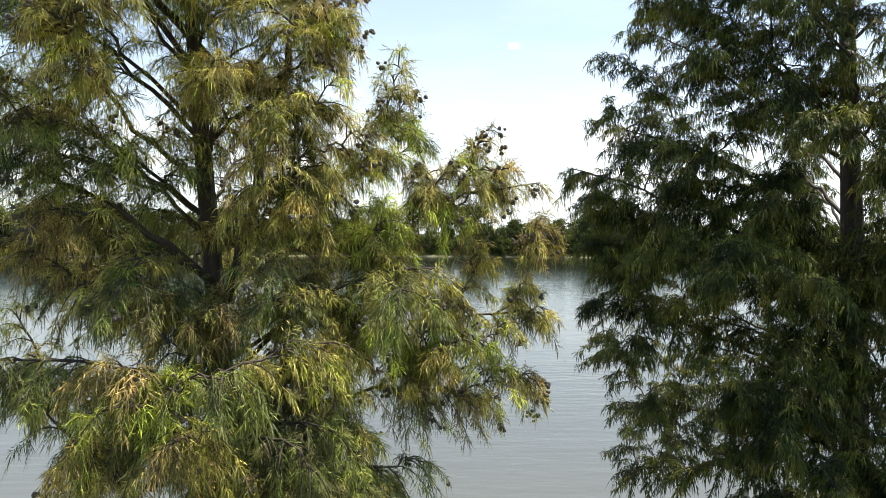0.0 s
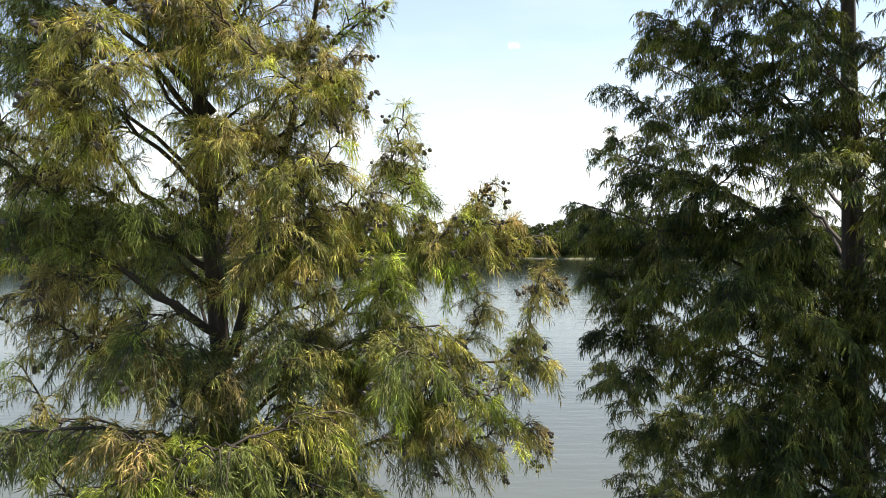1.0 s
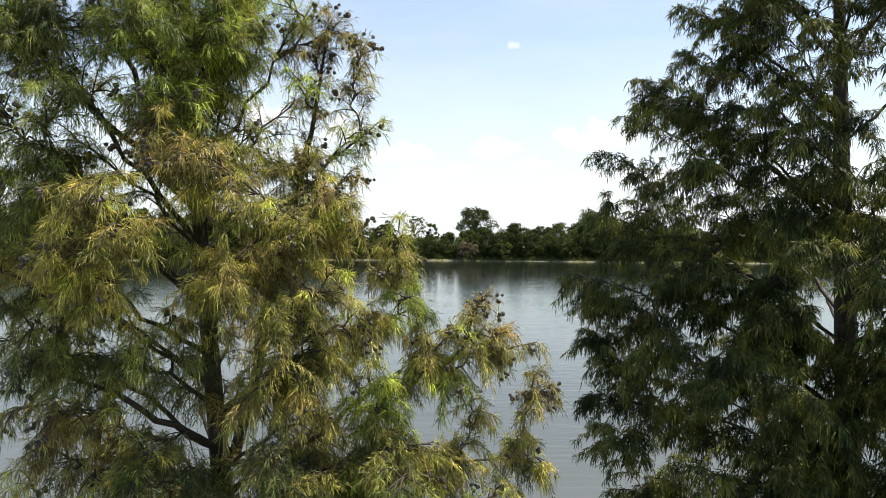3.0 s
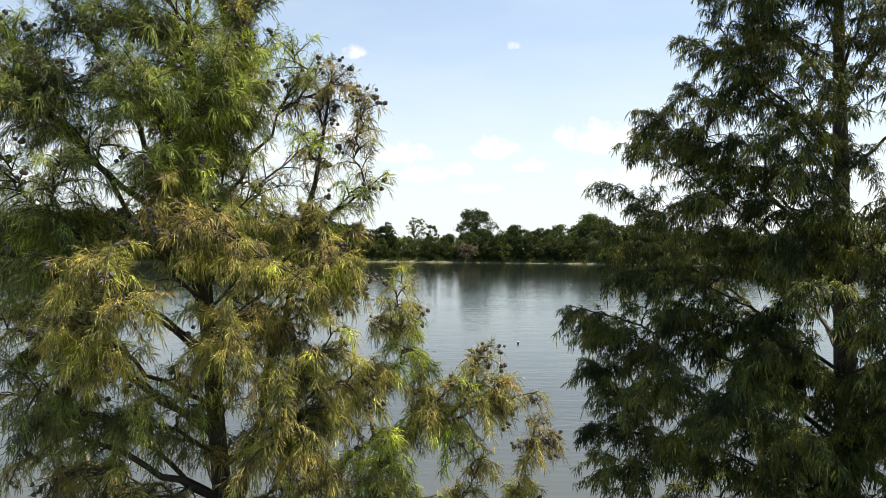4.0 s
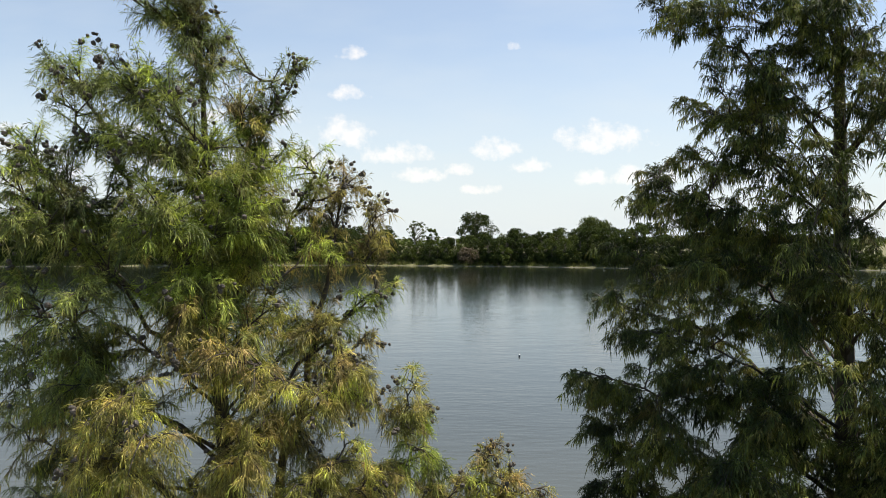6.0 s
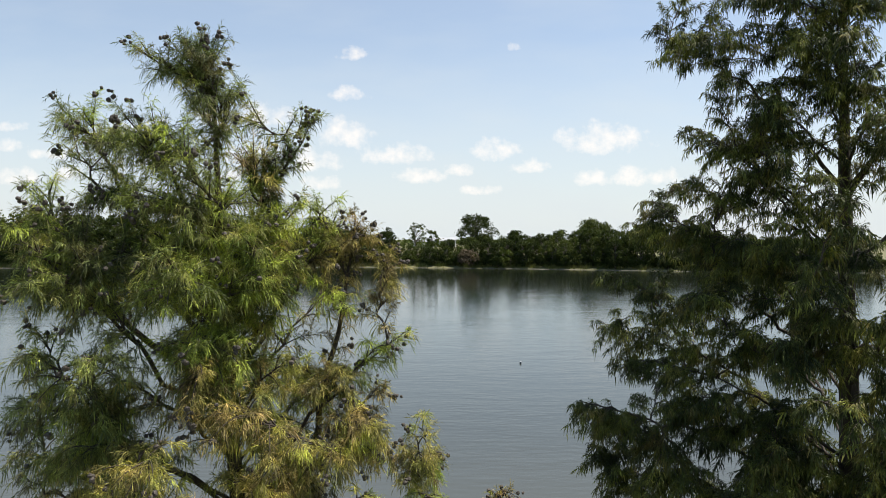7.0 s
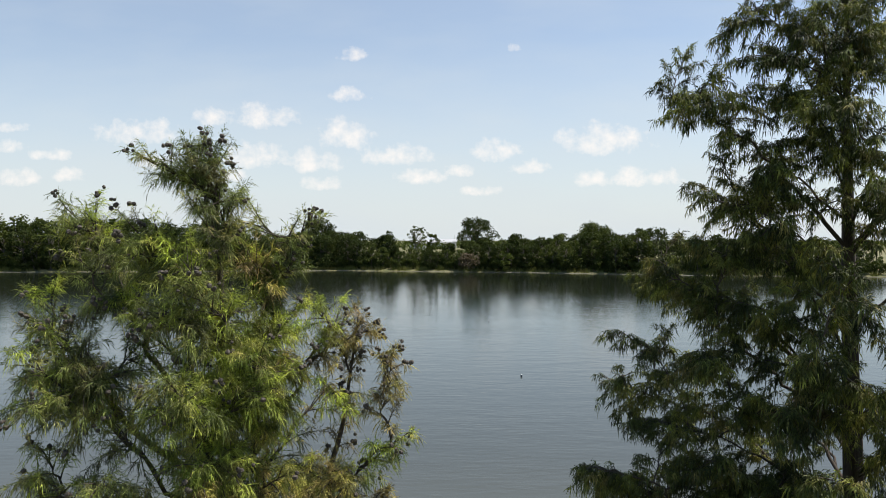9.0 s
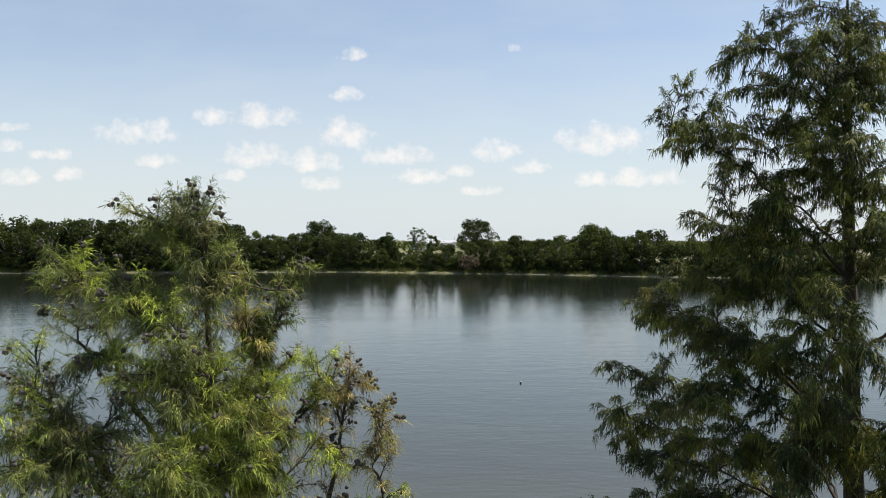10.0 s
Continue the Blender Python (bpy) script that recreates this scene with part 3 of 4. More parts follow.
OLIVE_LOW = [
    (-0.28, 5.19, 5.36, 0.36), (-2.09, 4.70, 5.25, 0.28), (0.79, 5.89, 5.19, 0.28), (-1.07, 4.79, 5.16, 0.40), (-1.14, 5.60, 5.07, 0.32),
    (0.77, 5.90, 5.05, 0.30), (-0.08, 5.19, 5.05, 0.36), (-0.75, 5.50, 4.99, 0.34), (0.17, 5.60, 4.93, 0.34), (-2.38, 4.50, 4.92, 0.34),
    (1.01, 5.89, 4.82, 0.26), (1.08, 6.00, 4.82, 0.24), (-0.59, 5.30, 4.78, 0.36), (0.21, 5.29, 4.75, 0.36), (0.63, 5.79, 4.72, 0.32),
    (-0.29, 5.50, 4.67, 0.36), (0.07, 5.40, 4.54, 0.36), (-0.77, 5.00, 4.53, 0.36), (-0.37, 5.30, 4.43, 0.38), (0.66, 5.80, 4.38, 0.34),
]
OLIVE_FOOT = [
    (-0.97, 5.20, 4.23, 0.38), (-1.38, 4.10, 4.18, 0.28), (0.45, 5.60, 4.14, 0.34), (0.84, 5.90, 4.12, 0.28), (-1.44, 5.00, 4.03, 0.36),
    (-1.34, 4.40, 3.83, 0.34), (-1.17, 4.60, 3.76, 0.38), (-0.39, 5.00, 3.61, 0.38),
]
DRY_HIGH = [
    (-0.98, 5.77, 8.85, 0.22), (-0.76, 5.77, 8.65, 0.24), (-1.03, 5.77, 8.53, 0.26), (-0.64, 5.39, 8.53, 0.20), (-0.65, 5.67, 8.51, 0.24),
    (-0.81, 5.57, 8.15, 0.30), (-1.95, 4.30, 7.53, 0.34), (-1.69, 4.14, 7.45, 0.40), (-0.68, 5.29, 7.37, 0.34), (-0.93, 5.14, 7.25, 0.36),
    (-0.60, 5.04, 7.00, 0.34), (0.40, 5.64, 6.45, 0.20), (0.12, 5.60, 6.14, 0.32), (0.62, 5.64, 6.13, 0.26), (0.91, 6.00, 5.72, 0.26),
    (0.83, 5.80, 5.69, 0.26), (-2.71, 4.39, 5.69, 0.36), (-2.72, 4.50, 5.60, 0.32), (1.01, 5.89, 5.59, 0.20), (-2.50, 4.80, 5.37, 0.34),
]
DRY_UPPER = [
    (0.08, 5.29, 5.15, 0.34), (-1.60, 3.80, 4.27, 0.32), (0.92, 5.90, 4.17, 0.24), (-2.48, 4.10, 4.04, 0.34),
]
LEFT_TABLES = [
    (GREEN_HIGH, NEEDLE_GREEN, 8.0),
    (GREEN_UPPER, NEEDLE_GREEN, 3.3),
    (GREEN_MID, NEEDLE_GREEN, 3.4),
    (FRESH_HIGH, NEEDLE_FRESH, 2.2),
    (FRESH_UPPER, NEEDLE_FRESH, 0.0),
    (OLIVE_HIGH, NEEDLE_LIME, 4.0),
    (OLIVE_UPPER, NEEDLE_NEAR, 5.3),
    (OLIVE_MID, NEEDLE_NEAR, 4.7),
    (OLIVE_LOW, NEEDLE_NEAR, 3.8),
    (OLIVE_FOOT, NEEDLE_NEAR, 4.6),
    (DRY_HIGH, NEEDLE_DRY, 10.4),
    (DRY_UPPER, NEEDLE_DRY, 12.0),
]
left_tree.crown([((tx, ty, tz), wide, needles, int(1.5 * cones * left_tree.rng.uniform(0.3, 1.7))) for table, needles, cones in LEFT_TABLES for tx, ty, tz, wide in table], 0.95)
# the side turned from the lake's open view, and the inner crown
LEFT_REACH = ([1.5, 3.2, 5.6, 6.8, 8.0, 8.7, 9.4, 10.1], [1.6, 1.9, 1.9, 1.6, 1.2, 0.9, 0.7, 0.35])
LEFT_MIX = [NEEDLE_NEAR, NEEDLE_NEAR, NEEDLE_DRY, NEEDLE_GREEN, NEEDLE_GREEN]
left_tree.fill(22, 3.0, 9.0, LEFT_REACH, (15, 175), LEFT_MIX, 0.38, cones=2, sprays=0.5, small=1.3)
left_tree.fill(30, 3.2, 9.4, LEFT_REACH, (0, 360), LEFT_MIX, 0.34, (0.25, 0.6), sprays=0.7, small=1.2)
left_tree.fill(28, 3.2, 5.6, LEFT_REACH, (200, 370), LEFT_MIX, 0.44, (0.4, 1.05), cones=3, sprays=0.75, small=1.2)
left_tree.fill(22, 3.3, 5.2, LEFT_REACH, (255, 355), LEFT_MIX, 0.46, (0.25, 0.9), cones=3, sprays=0.75, small=1.2)
left_tree.fill(10, 6.4, 7.7, LEFT_REACH, (180, 250), [NEEDLE_GREEN, NEEDLE_NEAR], 0.4, (0.6, 1.15), cones=2)
left_tree.fill(18, 7.2, 9.4, LEFT_REACH, (0, 360), [NEEDLE_GREEN, NEEDLE_LIME], 0.34, (0.2, 0.7), sprays=0.75, small=1.15)
left_tree.fill(10, 1.6, 3.2, LEFT_REACH, (0, 360), LEFT_MIX, 0.45, sprays=0.5, small=1.3)
left_tree.fill(9, 4.0, 7.0, LEFT_REACH, (165, 200), LEFT_MIX, 0.38, (0.8, 1.15), cones=2)

right_tree = Cypress(
    "broad dark green bald cypress beside the water", (5.86, 9.6, 0.45), (5.55, 9.5, 13.5), 0.20, RIGHT_SPRAYS, 23, 1.0, 0.040,
    ([1.2, 4.0, 7.0, 10.0, 13.0], [0.0, 0.25, 0.5, 0.75, 1.1]), ([3.0, 9.0, 12.0], [0.55, 0.45, 0.25]), 0.85, 0.06,
)
REACH_TOP = [
    (5.01, 9.46, 13.16, 0.50), (4.65, 9.46, 13.00, 0.55), (5.43, 9.37, 12.89, 0.60), (5.90, 9.37, 12.89, 0.60), (4.47, 9.77, 12.77, 0.45),
    (4.92, 9.17, 12.59, 0.55), (3.97, 9.67, 12.53, 0.50), (5.57, 9.46, 12.48, 0.60), (6.09, 9.46, 12.36, 0.60), (4.71, 9.06, 12.25, 0.70),
    (3.46, 10.06, 12.22, 0.55), (3.99, 9.17, 11.97, 0.65), (4.94, 8.67, 11.85, 0.70), (5.59, 8.87, 11.75, 0.70), (2.98, 9.77, 11.65, 0.55),
    (3.56, 9.46, 11.40, 0.65), (4.46, 8.87, 11.37, 0.70), (3.12, 9.46, 11.28, 0.50), (3.87, 9.06, 11.26, 0.70), (4.81, 8.56, 10.82, 0.70),
]
REACH_UPPER = [
    (4.41, 9.06, 10.72, 0.65), (5.52, 8.77, 10.61, 0.70), (3.68, 9.27, 10.58, 0.60), (3.56, 10.06, 10.29, 0.45), (4.09, 8.96, 10.18, 0.70),
    (5.21, 8.87, 10.02, 0.70), (3.85, 9.46, 9.91, 0.65), (4.46, 8.87, 9.57, 0.70), (4.19, 9.27, 9.48, 0.65), (3.44, 9.46, 9.39, 0.60),
    (2.94, 9.77, 9.13, 0.50), (3.52, 11.09, 9.12, 0.50), (3.76, 9.17, 9.10, 0.70), (3.03, 11.19, 8.83, 0.50), (2.90, 10.06, 8.81, 0.45),
    (3.20, 9.56, 8.74, 0.60), (4.28, 8.67, 8.55, 0.80), (3.53, 9.37, 8.45, 0.60), (5.38, 8.67, 8.40, 0.80), (3.64, 9.06, 8.18, 0.70),
]
REACH_MIDDLE = [
    (4.87, 9.06, 8.18, 0.70), (2.28, 9.77, 8.02, 0.45), (2.77, 9.77, 7.89, 0.50), (3.84, 9.37, 7.81, 0.70), (3.52, 9.56, 7.77, 0.60),
    (4.54, 8.46, 7.72, 0.80), (4.18, 9.06, 7.72, 0.70), (3.08, 9.46, 7.47, 0.70), (2.47, 9.87, 7.37, 0.55), (3.71, 8.87, 7.32, 0.80),
    (2.27, 10.46, 7.27, 0.40), (4.11, 8.46, 7.14, 0.80), (5.26, 8.46, 7.14, 0.80), (4.02, 9.06, 7.03, 0.70), (5.06, 8.87, 7.02, 0.70),
    (2.58, 9.67, 6.77, 0.60), (3.09, 9.27, 6.74, 0.70), (1.65, 8.89, 6.37, 0.40), (1.69, 9.04, 6.27, 0.40), (3.32, 9.46, 6.19, 0.70),
]
REACH_LOWER = [
    (2.13, 9.29, 6.05, 0.60), (2.11, 9.34, 5.99, 0.55), (2.29, 9.80, 5.83, 0.50), (2.64, 9.40, 5.73, 0.60), (2.94, 8.94, 5.54, 0.80),
    (2.14, 9.69, 5.43, 0.60), (2.18, 9.64, 5.34, 0.60), (3.62, 8.54, 5.14, 0.80), (2.45, 9.60, 5.04, 0.60), (3.44, 8.60, 5.00, 0.90),
    (2.51, 9.34, 4.95, 0.70), (5.24, 8.30, 4.94, 0.90), (4.31, 8.30, 4.80, 0.90), (1.99, 9.54, 4.55, 0.40), (2.10, 9.70, 4.52, 0.40),
    (2.74, 9.20, 4.52, 0.80), (2.35, 10.20, 4.00, 0.45), (2.33, 9.80, 3.82, 0.55), (2.64, 10.20, 3.67, 0.50), (4.52, 8.39, 3.54, 0.90),
]
REACH_FOOT = [
    (3.69, 8.79, 3.40, 0.90), (2.94, 9.49, 3.15, 0.80), (2.58, 10.29, 2.95, 0.60), (2.88, 10.60, 2.44, 0.60), (4.16, 8.80, 2.36, 0.90),
    (3.33, 9.60, 2.09, 0.80), (2.86, 10.50, 1.81, 0.60),
]
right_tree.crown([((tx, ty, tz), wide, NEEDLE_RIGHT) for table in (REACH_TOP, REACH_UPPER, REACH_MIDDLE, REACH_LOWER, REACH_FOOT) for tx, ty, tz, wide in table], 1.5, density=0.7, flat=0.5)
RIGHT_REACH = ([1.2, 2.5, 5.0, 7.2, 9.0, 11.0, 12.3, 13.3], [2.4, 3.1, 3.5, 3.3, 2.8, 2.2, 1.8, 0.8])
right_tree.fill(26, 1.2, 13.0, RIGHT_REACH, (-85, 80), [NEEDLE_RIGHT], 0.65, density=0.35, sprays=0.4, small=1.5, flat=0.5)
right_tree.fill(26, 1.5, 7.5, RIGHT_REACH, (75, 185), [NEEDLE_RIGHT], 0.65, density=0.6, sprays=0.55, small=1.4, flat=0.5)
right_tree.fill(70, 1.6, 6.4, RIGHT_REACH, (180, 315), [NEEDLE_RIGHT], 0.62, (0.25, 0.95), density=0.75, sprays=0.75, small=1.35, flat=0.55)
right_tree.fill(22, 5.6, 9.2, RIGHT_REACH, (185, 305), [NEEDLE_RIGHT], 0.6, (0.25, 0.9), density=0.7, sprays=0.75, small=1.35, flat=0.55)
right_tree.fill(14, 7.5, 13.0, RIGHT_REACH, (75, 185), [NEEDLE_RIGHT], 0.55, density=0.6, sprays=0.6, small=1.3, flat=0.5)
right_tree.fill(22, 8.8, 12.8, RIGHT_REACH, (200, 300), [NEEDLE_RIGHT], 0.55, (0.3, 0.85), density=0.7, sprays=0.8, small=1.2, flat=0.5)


# ---- ground, lake and far shore ----
def far_shore(x):
    return np.interp(x, [-420, -220, -126, -31, 23, 61, 110, 180, 260, 420], [120, 185, 193, 203, 191, 177, 168, 160, 140, 90])


def near_shore(x):
    line = np.interp(x, [-200, -10, 0, 4.0, 5.5, 7.0, 12, 30, 200], [22, 11.0, 10.4, 11.0, 13.0, 13.8, 14.6, 19, 24])
    return line + 0.15 * np.sin(np.asarray(x) * 1.7) + 0.08 * np.sin(np.asarray(x) * 4.3)


def ground_height(x, y):
    """Bank, lake bed and the land beyond it."""
    x, y = np.asarray(x, float), np.asarray(y, float)
    inside = np.minimum(y - near_shore(x), far_shore(x) - y)
    inside = np.minimum(inside, 380 - np.abs(x))
    land = 0.5 * np.clip(-inside / 2.2, 0, 1) ** 0.8 + 0.05 * np.sin(x * 0.7) * np.sin(y * 0.6) * np.clip(-inside / 2.2, 0, 1)
    far = 1.2 * np.clip((y - far_shore(x)) / 60, 0, 1)
    return np.where(inside > 0, -1.6 * np.clip(inside / 4.0, 0, 1), land + far)


def make_ground():
    xs = np.unique(np.concatenate([np.linspace(-4500, -400, 10), np.linspace(-400, -60, 30), np.linspace(-60, -14, 24), np.linspace(-14, 16, 40), np.linspace(16, 120, 40), np.linspace(120, 400, 24), np.linspace(400, 4500, 14)]))
    ys = np.unique(np.concatenate([np.linspace(-4500, -60, 14), np.linspace(-60, 4, 16), np.linspace(4, 20, 48), np.linspace(20, 150, 12), np.linspace(150, 215, 50), np.linspace(215, 500, 16), np.linspace(500, 4500, 16)]))
    gx, gy = np.meshgrid(xs, ys, indexing="ij")
    v = np.stack([gx, gy, ground_height(gx, gy)], -1).reshape(-1, 3)
    i, j = np.meshgrid(np.arange(len(xs) - 1), np.arange(len(ys) - 1), indexing="ij")
    a = i * len(ys) + j
    f = np.stack([a, a + len(ys), a + len(ys) + 1, a + 1], -1).reshape(-1, 4)
    tagged(new("ground", mesh_of("ground", v, f, SOIL, True)), "grassy bank and flat land round the lake", "ground", kind="structure")
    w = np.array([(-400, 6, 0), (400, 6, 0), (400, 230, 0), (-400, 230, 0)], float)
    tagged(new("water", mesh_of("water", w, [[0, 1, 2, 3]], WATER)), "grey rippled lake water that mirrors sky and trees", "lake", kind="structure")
    # pale drying mud along the far waterline
    sx = np.linspace(-300, 260, 700)
    r = np.random.default_rng(5)
    wide = 0.35 + 0.6 * np.clip(np.interp(sx, np.linspace(-300, 260, 90), r.normal(0.3, 0.6, 90)), 0, 2)
    sy = far_shore(sx) + np.interp(sx, np.linspace(-300, 260, 240), r.normal(0, 0.5, 240))
    v = np.concatenate([np.stack([sx, sy - wide, 0 * sx + 0.03], 1), np.stack([sx, sy + 0.3, 0 * sx + 0.09], 1), np.stack([sx, sy + 1.6, 0 * sx + 0.14], 1), np.stack([sx, sy + 1.7, 0 * sx - 0.4], 1), np.stack([sx, sy - wide, 0 * sx - 0.4], 1)])
    n, k = len(sx), np.arange(len(sx) - 1)
    f = np.concatenate([np.stack([k + a * n, k + 1 + a * n, k + 1 + b * n, k + b * n], 1) for a, b in ((0, 1), (1, 2), (2, 3), (4, 0))])
    tagged(new("mud_bank", mesh_of("mud_bank", v, f, MUD, True)), "pale strip of dry mud along the waterline", "shore", kind="structure")


make_ground()


def blades(r, xs, ys, zs, height, width, lean, per):
    """Tufts of bent blades: two triangles and a tip each."""
    n = len(xs) * per
    bx, by, bz = (np.repeat(a, per) for a in (xs, ys, zs))
    bx, by = bx + r.normal(0, width * 6, n), by + r.normal(0, width * 6, n)
    h = np.repeat(height, per) * r.uniform(0.5, 1.1, n)
    a, b = r.uniform(0, 2 * math.pi, n), r.uniform(0, 2 * math.pi, n)
    sx, sy = np.cos(a) * width, np.sin(a) * width
    lx, ly = np.cos(b) * lean * h, np.sin(b) * lean * h
    v = np.stack([
        np.stack([bx - sx, by - sy, bz - 0.05], 1), np.stack([bx + sx, by + sy, bz - 0.05], 1),
        np.stack([bx - sx * 0.7 + lx * 0.4, by - sy * 0.7 + ly * 0.4, bz + h * 0.6], 1), np.stack([bx + sx * 0.7 + lx * 0.4, by + sy * 0.7 + ly * 0.4, bz + h * 0.6], 1),
        np.stack([bx + lx, by + ly, bz + h], 1),
    ], 1).reshape(-1, 3)
    k = np.arange(n)[:, None] * 5
    f = np.concatenate([k + [0, 1, 3], k + [0, 3, 2], k + [2, 3, 4]])
    return v, f


def make_grass():
    r = np.random.default_rng(8)
    x, y = r.uniform(-9, 13, 6500), r.uniform(2.5, 18, 6500)
    keep = y < near_shore(x) - 0.1
    x, y = x[keep], y[keep]
    v, f = blades(r, x, y, ground_height(x, y), np.where(y > near_shore(x) - 1.6, 0.55, 0.22), 0.006, 0.45, 7)
    tagged(new("grass", mesh_of("grass", v, f, GRASS)), "dry yellow-green grass on the near bank", "grass", kind="stuff")
    x = r.uniform(-150, 110, 5200)
    patch = np.interp(x, np.linspace(-150, 110, 130), r.uniform(0, 1, 130))
    keep = r.uniform(0, 1, 5200) < patch**2
    x = x[keep]
    y = far_shore(x) + r.uniform(0.4, 3.2, len(x))
    v, f = blades(r, x, y, ground_height(x, y), r.uniform(0.5, 1.5, len(x)), 0.05, 0.3, 6)
    tagged(new("reeds", mesh_of("reeds", v, f, REED)), "green reeds and weeds along the far shore", "reeds", kind="stuff")


make_grass()


# ---- far trees ----
def leaf_cloud(r, centres, radii, per, leaf):
    """Leaf clumps on the outsides of many small lobes; most face up and out."""
    n = len(centres) * per
    c, rad = np.repeat(centres, per, 0), np.repeat(radii, per, 0)
    d = unit(r.normal(0, 1, (n, 3)) + [0, 0, 0.25])
    p = c + d * rad * r.uniform(0.55, 1.08, n)[:, None]
    nrm = unit(d + r.normal(0, 0.7, (n, 3)))
    a = unit(np.cross(nrm, r.normal(0, 1, (n, 3))))
    b = np.cross(nrm, a)
    s = (leaf * r.uniform(0.5, 1.3, n))[:, None]
    v = np.stack([p - a * s, p + b * s * 0.9 - nrm * s * 0.1, p + a * s * r.uniform(0.4, 1.0, (n, 1))], 1).reshape(-1, 3)
    return v, np.arange(3 * n).reshape(-1, 3)


def far_tree(name, label, category, seed, height, width, mat, start=0.3, lobes=46, per=60, leaf=0.34, open_crown=0.0, stems=1):
    """A broadleaf: forked trunk with limbs, and a crown of uneven lobes of leaf clumps."""
    r = np.random.default_rng(seed)
    thing = tagged(new(name), label, category, "trees on the far shore")
    wood, stems_made = Soup(), []
    centres, radii = [], []
    low = height * start
    for k in range(lobes):
        t = r.uniform(0, 1) ** 0.8
        z = low + (height * 0.93 - low) * t
        girth = math.sin(math.pi * min(0.98, 0.16 + 0.74 * t)) ** 0.75
        a = r.uniform(0, 2 * math.pi)
        q = math.sqrt(r.uniform(0.15, 1)) * width * 0.42 * girth
        centres.append((q * math.cos(a), q * math.sin(a), z))
        radii.append(np.array([1, 1, 0.75]) * width * r.uniform(0.09, 0.17) * (1 - open_crown))
    centres, radii = np.array(centres), np.array(radii)
    for s in range(stems):
        off = np.array([r.normal(0, 0.3), r.normal(0, 0.3), 0]) * (stems > 1)
        zs = np.linspace(-0.2, height * 0.8, 8)
        line = np.stack([off[0] * (1 + zs * 0.3) + 0.02 * zs * r.normal(), off[1] * (1 + zs * 0.3) + 0.02 * zs * r.normal(), zs], 1)
        stems_made.append(tube(line, 0.022 * height * (1 - zs.clip(0) / height) ** 1.2 / math.sqrt(stems), 7))
        for k in range(s, lobes, 2 * stems):
            c = centres[k]
            i = int(np.clip(np.searchsorted(zs, c[2] * 0.62), 1, 7))
            a = line[i]
            mid = 0.5 * (a + c) + [0, 0, 0.06 * height]
            wood.add(*tube([a, mid, c], [0.008 * height, 0.005 * height, 0.002 * height], 4))
    for v, f in stems_made:
        part("trunk", v, f, FAR_BARK, thing, "", True)
    part("brushwood", *wood.both(), FAR_BARK, thing, kind="stuff")
    part("crown", *leaf_cloud(r, centres, radii, per, leaf), mat, thing, kind="stuff")
    return thing


def stand(tree, x, y, scale=1.0, turn=0.0, stretch=1.0):
    tree.matrix_basis = Matrix.LocRotScale((x, y, float(ground_height(x, y)) - 0.05), Euler((0, 0, turn)), (scale, scale, scale * stretch))
    return tree


# trees that stand out on the far shore, each by itself
stand(far_tree("oak_tree", "tall round-crowned green tree above the treeline", "tree", 41, 15.6, 16.5, FAR_LEAF[0], 0.36, 90, 90, 0.3, 0.32), 10.5, 217)
stand(far_tree("slender_tree", "slim open-crowned tree with a bare forked trunk", "tree", 42, 13.6, 8.6, FAR_LEAF[1], 0.5, 60, 34, 0.22, 0.5, 2), -8.2, 222)
stand(far_tree("oak_tree", "large dark green rounded tree on the far shore", "tree", 43, 15.2, 13.5, FAR_LEAF[0], 0.12, 66, 126, 0.36), -41.0, 226)
stand(far_tree("willow_tree", "broad dome-shaped green tree at the water", "tree", 44, 13.2, 16.0, FAR_LEAF[1], 0.06, 80, 126, 0.36), 45.5, 204)
stand(far_tree("oak_tree", "leafy dark tree with an uneven top", "tree", 45, 11.6, 8.0, FAR_LEAF[0], 0.15, 46, 108, 0.32, 0.1), -17.5, 212)
stand(far_tree("conifer_like_tree", "small pointed green tree at the shore", "tree", 46, 11.0, 4.6, FAR_LEAF[1], 0.12, 30, 90, 0.28, 0.1), -3.4, 209)
stand(far_tree("shrub", "reddish brown dry bush at the waterline", "shrub", 47, 4.8, 7.0, FAR_LEAF[3], 0.05, 30, 90, 0.26), 7.2, float(far_shore(7.2)) + 1.2, 1.0)
stand(far_tree("shrub", "bright yellow-green bush at the waterline", "shrub", 48, 6.2, 6.4, FAR_LEAF[2], 0.05, 26, 72, 0.26, 0.15), 17.0, float(far_shore(17.0)) + 1.2)

# the rest of the belt, from a few grown forms
FORMS = [
    far_tree("shore_tree", "dense dark green tree in the belt along the shore", "tree", 51, 10.2, 9.4, FAR_LEAF[0], 0.06, 44, 48, 0.36),
    far_tree("shore_tree", "dense green tree in the belt along the shore", "tree", 52, 10.0, 8.6, FAR_LEAF[1], 0.08, 42, 48, 0.36),
    far_tree("shore_tree", "light green ragged tree in the belt along the shore", "tree", 53, 9.4, 7.6, FAR_LEAF[1], 0.12, 36, 48, 0.34, 0.1, 2),
    far_tree("shore_tree", "dark many-stemmed tree in the belt along the shore", "tree", 54, 10.8, 8.6, FAR_LEAF[0], 0.10, 40, 48, 0.36, 0.08, 3),
]
BUSHES = [
    far_tree("shrub", "dark green bush at the foot of the trees", "shrub", 61, 4.2, 5.6, FAR_LEAF[0], 0.04, 24, 56, 0.32),
    far_tree("shrub", "green bush at the foot of the trees", "shrub", 62, 3.4, 4.6, FAR_LEAF[1], 0.04, 22, 52, 0.30),
]
belt = np.random.default_rng(77)


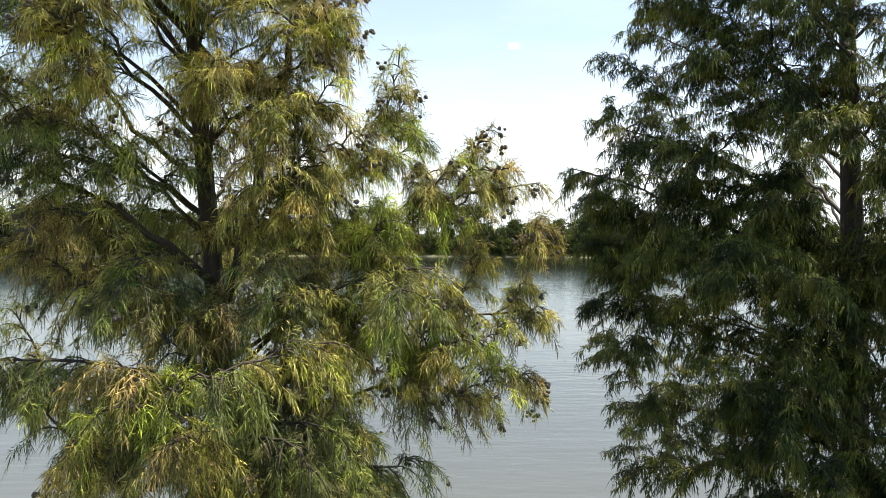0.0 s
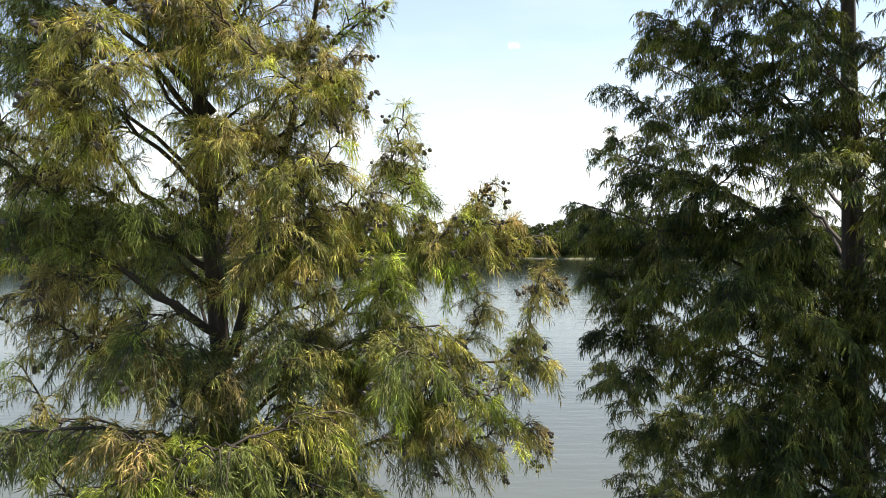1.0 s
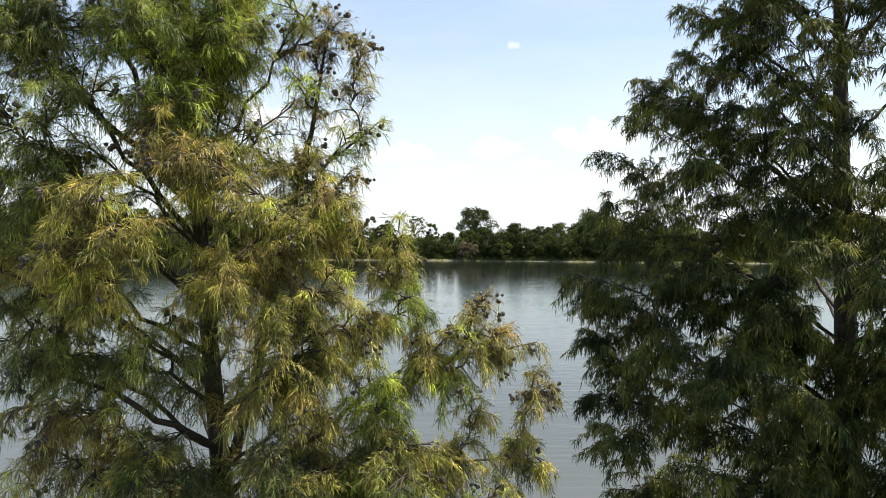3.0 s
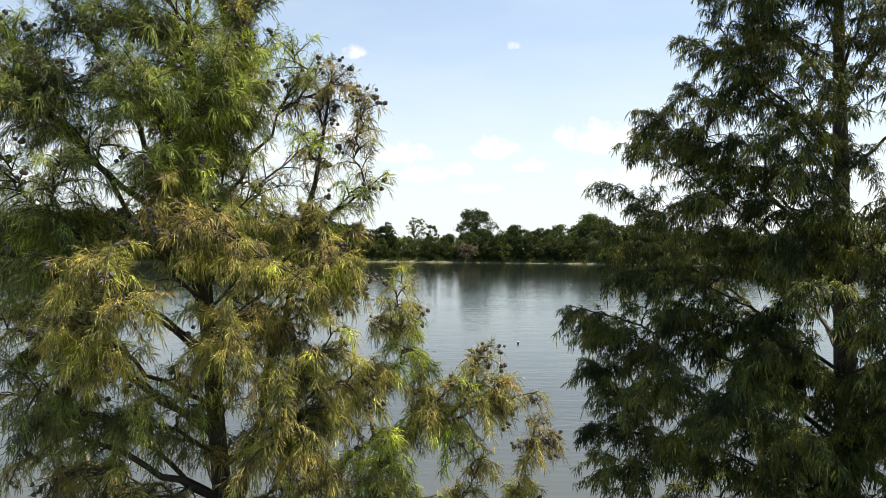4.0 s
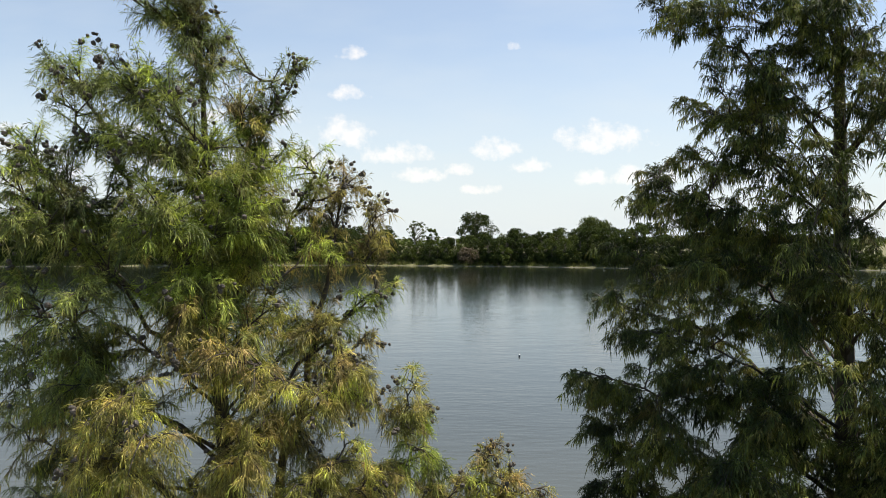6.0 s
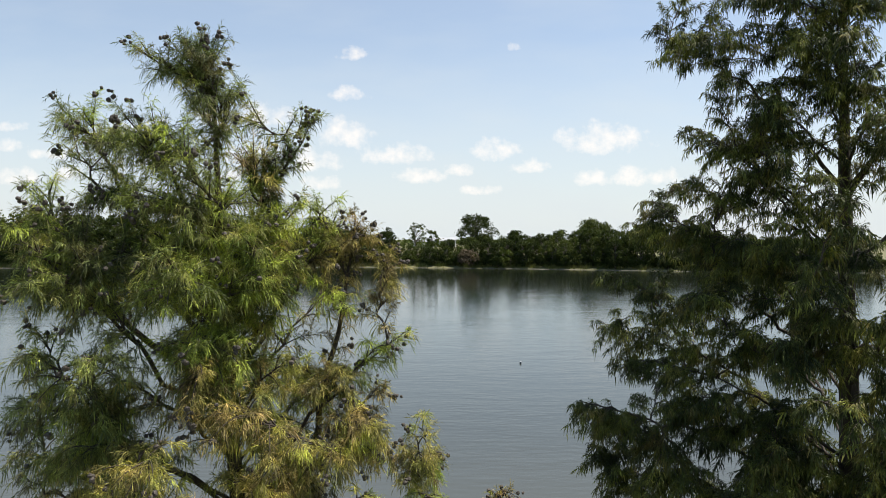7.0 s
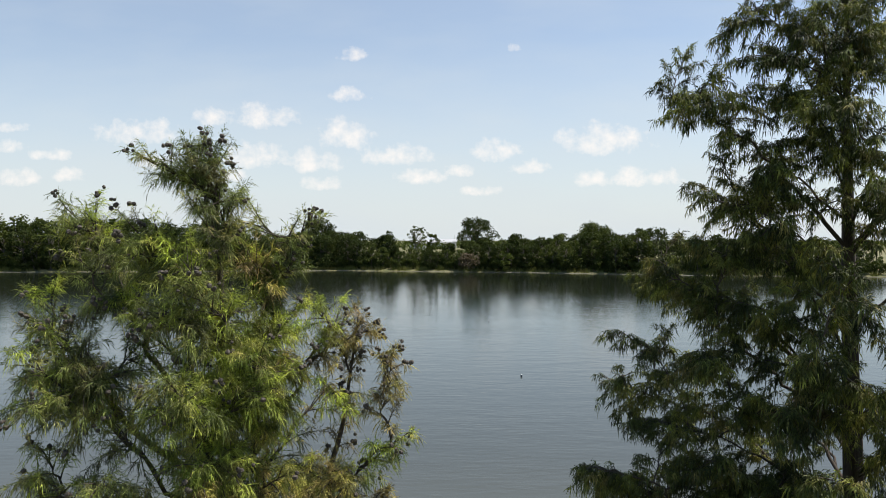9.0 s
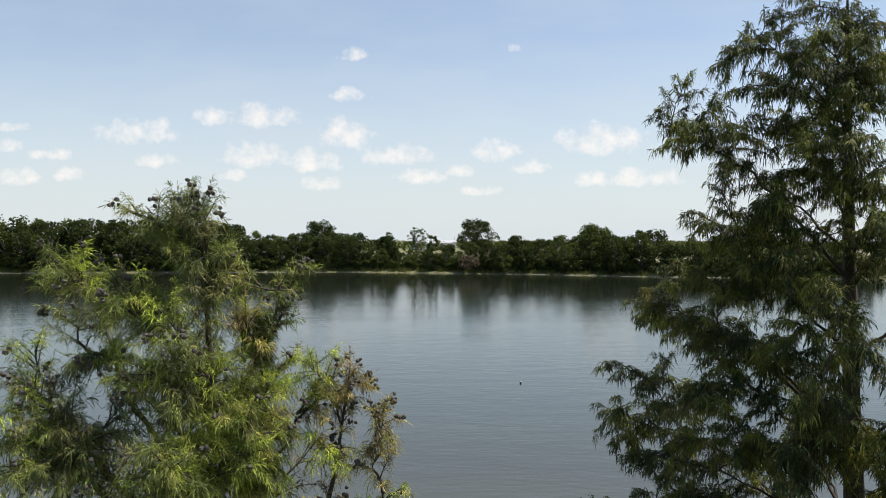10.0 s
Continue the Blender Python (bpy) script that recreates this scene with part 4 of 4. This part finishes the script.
def height_profile(x):
    """Height of the belt's skyline along the shore."""
    return np.interp(x, [-140, -118, -108, -96, -84, -70, -58, -50, -30, -22, -14, -4, 4, 20, 34, 40, 55, 62, 75, 120], [18.0, 17.2, 15.2, 15.4, 14.4, 15.8, 12.4, 11.2, 12.6, 11.0, 6.0, 7.5, 9.0, 10.2, 11.0, 11.0, 11.8, 10.8, 9.6, 9.0])


used = [False] * len(FORMS)
for row, (back, gap) in enumerate(((4.5, 4.0), (9.5, 4.4), (16.0, 5.0))):
    x = -150.0 + row * 1.7
    while x < 112:
        k = int(belt.integers(len(FORMS)))
        grown = float(height_profile(x)) / 10.6 * belt.uniform(0.84, 1.04) * (0.8 if row == 0 else 1.0)
        tree = FORMS[k] if not used[k] else copy_thing(FORMS[k], Matrix())
        used[k] = True
        stand(tree, x + belt.normal(0, 1.0), float(far_shore(x)) + back + belt.normal(0, 1.4), grown, belt.uniform(0, 6.28), belt.uniform(0.92, 1.1))
        x += gap * belt.uniform(0.75, 1.3) * max(0.8, grown)
used = [False] * len(BUSHES)
x = -150.0
while x < 112:
    k = int(belt.integers(len(BUSHES)))
    bush = BUSHES[k] if not used[k] else copy_thing(BUSHES[k], Matrix())
    used[k] = True
    stand(bush, x, float(far_shore(x)) + 2.6 + abs(belt.normal(0, 1.0)), belt.uniform(0.7, 1.3), belt.uniform(0, 6.28))
    x += belt.uniform(1.6, 4.0)


def understory():
    """Low thicket that closes the foot of the belt."""
    r = np.random.default_rng(93)
    x = r.uniform(-155, 115, 900)
    y = far_shore(x) + r.uniform(5, 20, 900)
    h = r.uniform(1.6, 3.6, 900)
    centres = np.stack([x, y, ground_height(x, y) + h * 0.42], 1)
    radii = np.stack([h * 0.9, h * 0.7, h * 0.55], 1)
    v, f = leaf_cloud(r, centres, radii, 46, 0.42)
    tagged(new("undergrowth", mesh_of("undergrowth", v, f, FAR_LEAF[0])), "dark thicket under the far trees", "undergrowth", kind="stuff")


understory()


def distant_woods():
    """Hazy low woods towards the horizon, too far to tell trees apart."""
    r = np.random.default_rng(91)
    centres, radii = [], []
    for _ in range(900):
        y = r.uniform(420, 1500)
        x = r.uniform(-0.85, 0.85) * y
        h = r.uniform(4, 8)
        centres.append((x, y, 1.2 + h * 0.5))
        radii.append((h * r.uniform(0.8, 2.2), h * 0.8, h * 0.55))
    v, f = leaf_cloud(r, np.array(centres), np.array(radii), 44, 1.6)
    tagged(new("distant_woods", mesh_of("distant_woods", v, f, FAR_LEAF[1])), "low green woods towards the horizon", "woods", kind="stuff")


distant_woods()


# ---- small things ----
def paint(name, colour, rough=0.5):
    return rough_material(name, [(0.3, tuple(c * 0.85 for c in colour)), (0.7, colour)], 9, rough, 0.1)


BUOY_DARK, BUOY_WHITE = paint("buoy_dark", (0.03, 0.03, 0.035)), paint("buoy_white", (0.75, 0.75, 0.73))
WALL_PALE, ROOF_GREY = paint("pale_cladding", (0.46, 0.46, 0.45)), paint("grey_roofing", (0.42, 0.43, 0.45))


def lathe(profile, sides=16):
    """A turned shape from (radius, height) pairs."""
    a = np.linspace(0, 2 * math.pi, sides, endpoint=False)
    v = np.concatenate([np.stack([r * np.cos(a), r * np.sin(a), 0 * a + z], 1) for r, z in profile])
    k = np.arange(sides)
    f = np.concatenate([np.stack([i * sides + k, i * sides + (k + 1) % sides, (i + 1) * sides + (k + 1) % sides, (i + 1) * sides + k], 1) for i in range(len(profile) - 1)])
    return v, f


def buoy(x, y, s):
    thing = tagged(new("buoy"), "small dark buoy with a white cap floating on the lake", "buoy", "buoys on the lake")
    thing.location = (x, y, 0)
    part("float", *lathe([(0.0, -0.12 * s), (0.09 * s, -0.1 * s), (0.11 * s, 0.0), (0.11 * s, 0.16 * s), (0.085 * s, 0.2 * s)]), BUOY_DARK, thing, "", True)
    part("cap", *lathe([(0.086 * s, 0.2 * s), (0.09 * s, 0.23 * s), (0.07 * s, 0.29 * s), (0.0, 0.31 * s)]), BUOY_WHITE, thing, "white cap", True)


buoy(5.15, 46.0, 0.6)
buoy(5.0, 77.0, 0.5)
buoy(19.5, 103.0, 0.5)


def shed(x, y, long, deep, high):
    thing = tagged(new("shed"), "pale low building far beyond the trees", "building", "buildings beyond the lake")
    thing.location = (x, y, 1.2)
    a, b = long / 2, deep / 2
    v = [(-a, -b, 0), (a, -b, 0), (a, b, 0), (-a, b, 0), (-a, -b, high), (a, -b, high), (a, b, high), (-a, b, high)]
    part("wall", v, [(0, 1, 5, 4), (1, 2, 6, 5), (2, 3, 7, 6), (3, 0, 4, 7)], WALL_PALE, thing)
    e = 0.6
    v = [(-a - e, -b - e, high), (a + e, -b - e, high), (a + e, 0, high * 1.35), (-a - e, 0, high * 1.35), (a + e, b + e, high), (-a - e, b + e, high)]
    v += [(p[0], p[1], p[2] + 0.25) for p in v]
    part("roof", v, [(6, 7, 8, 9), (9, 8, 10, 11), (0, 1, 7, 6), (4, 5, 11, 10), (3, 2, 1, 0), (5, 4, 2, 3)], ROOF_GREY, thing)


shed(-18.0, 520, 16, 10, 5.0)
shed(-4.0, 560, 22, 12, 5.5)
shed(4.5, 600, 14, 10, 6.0)
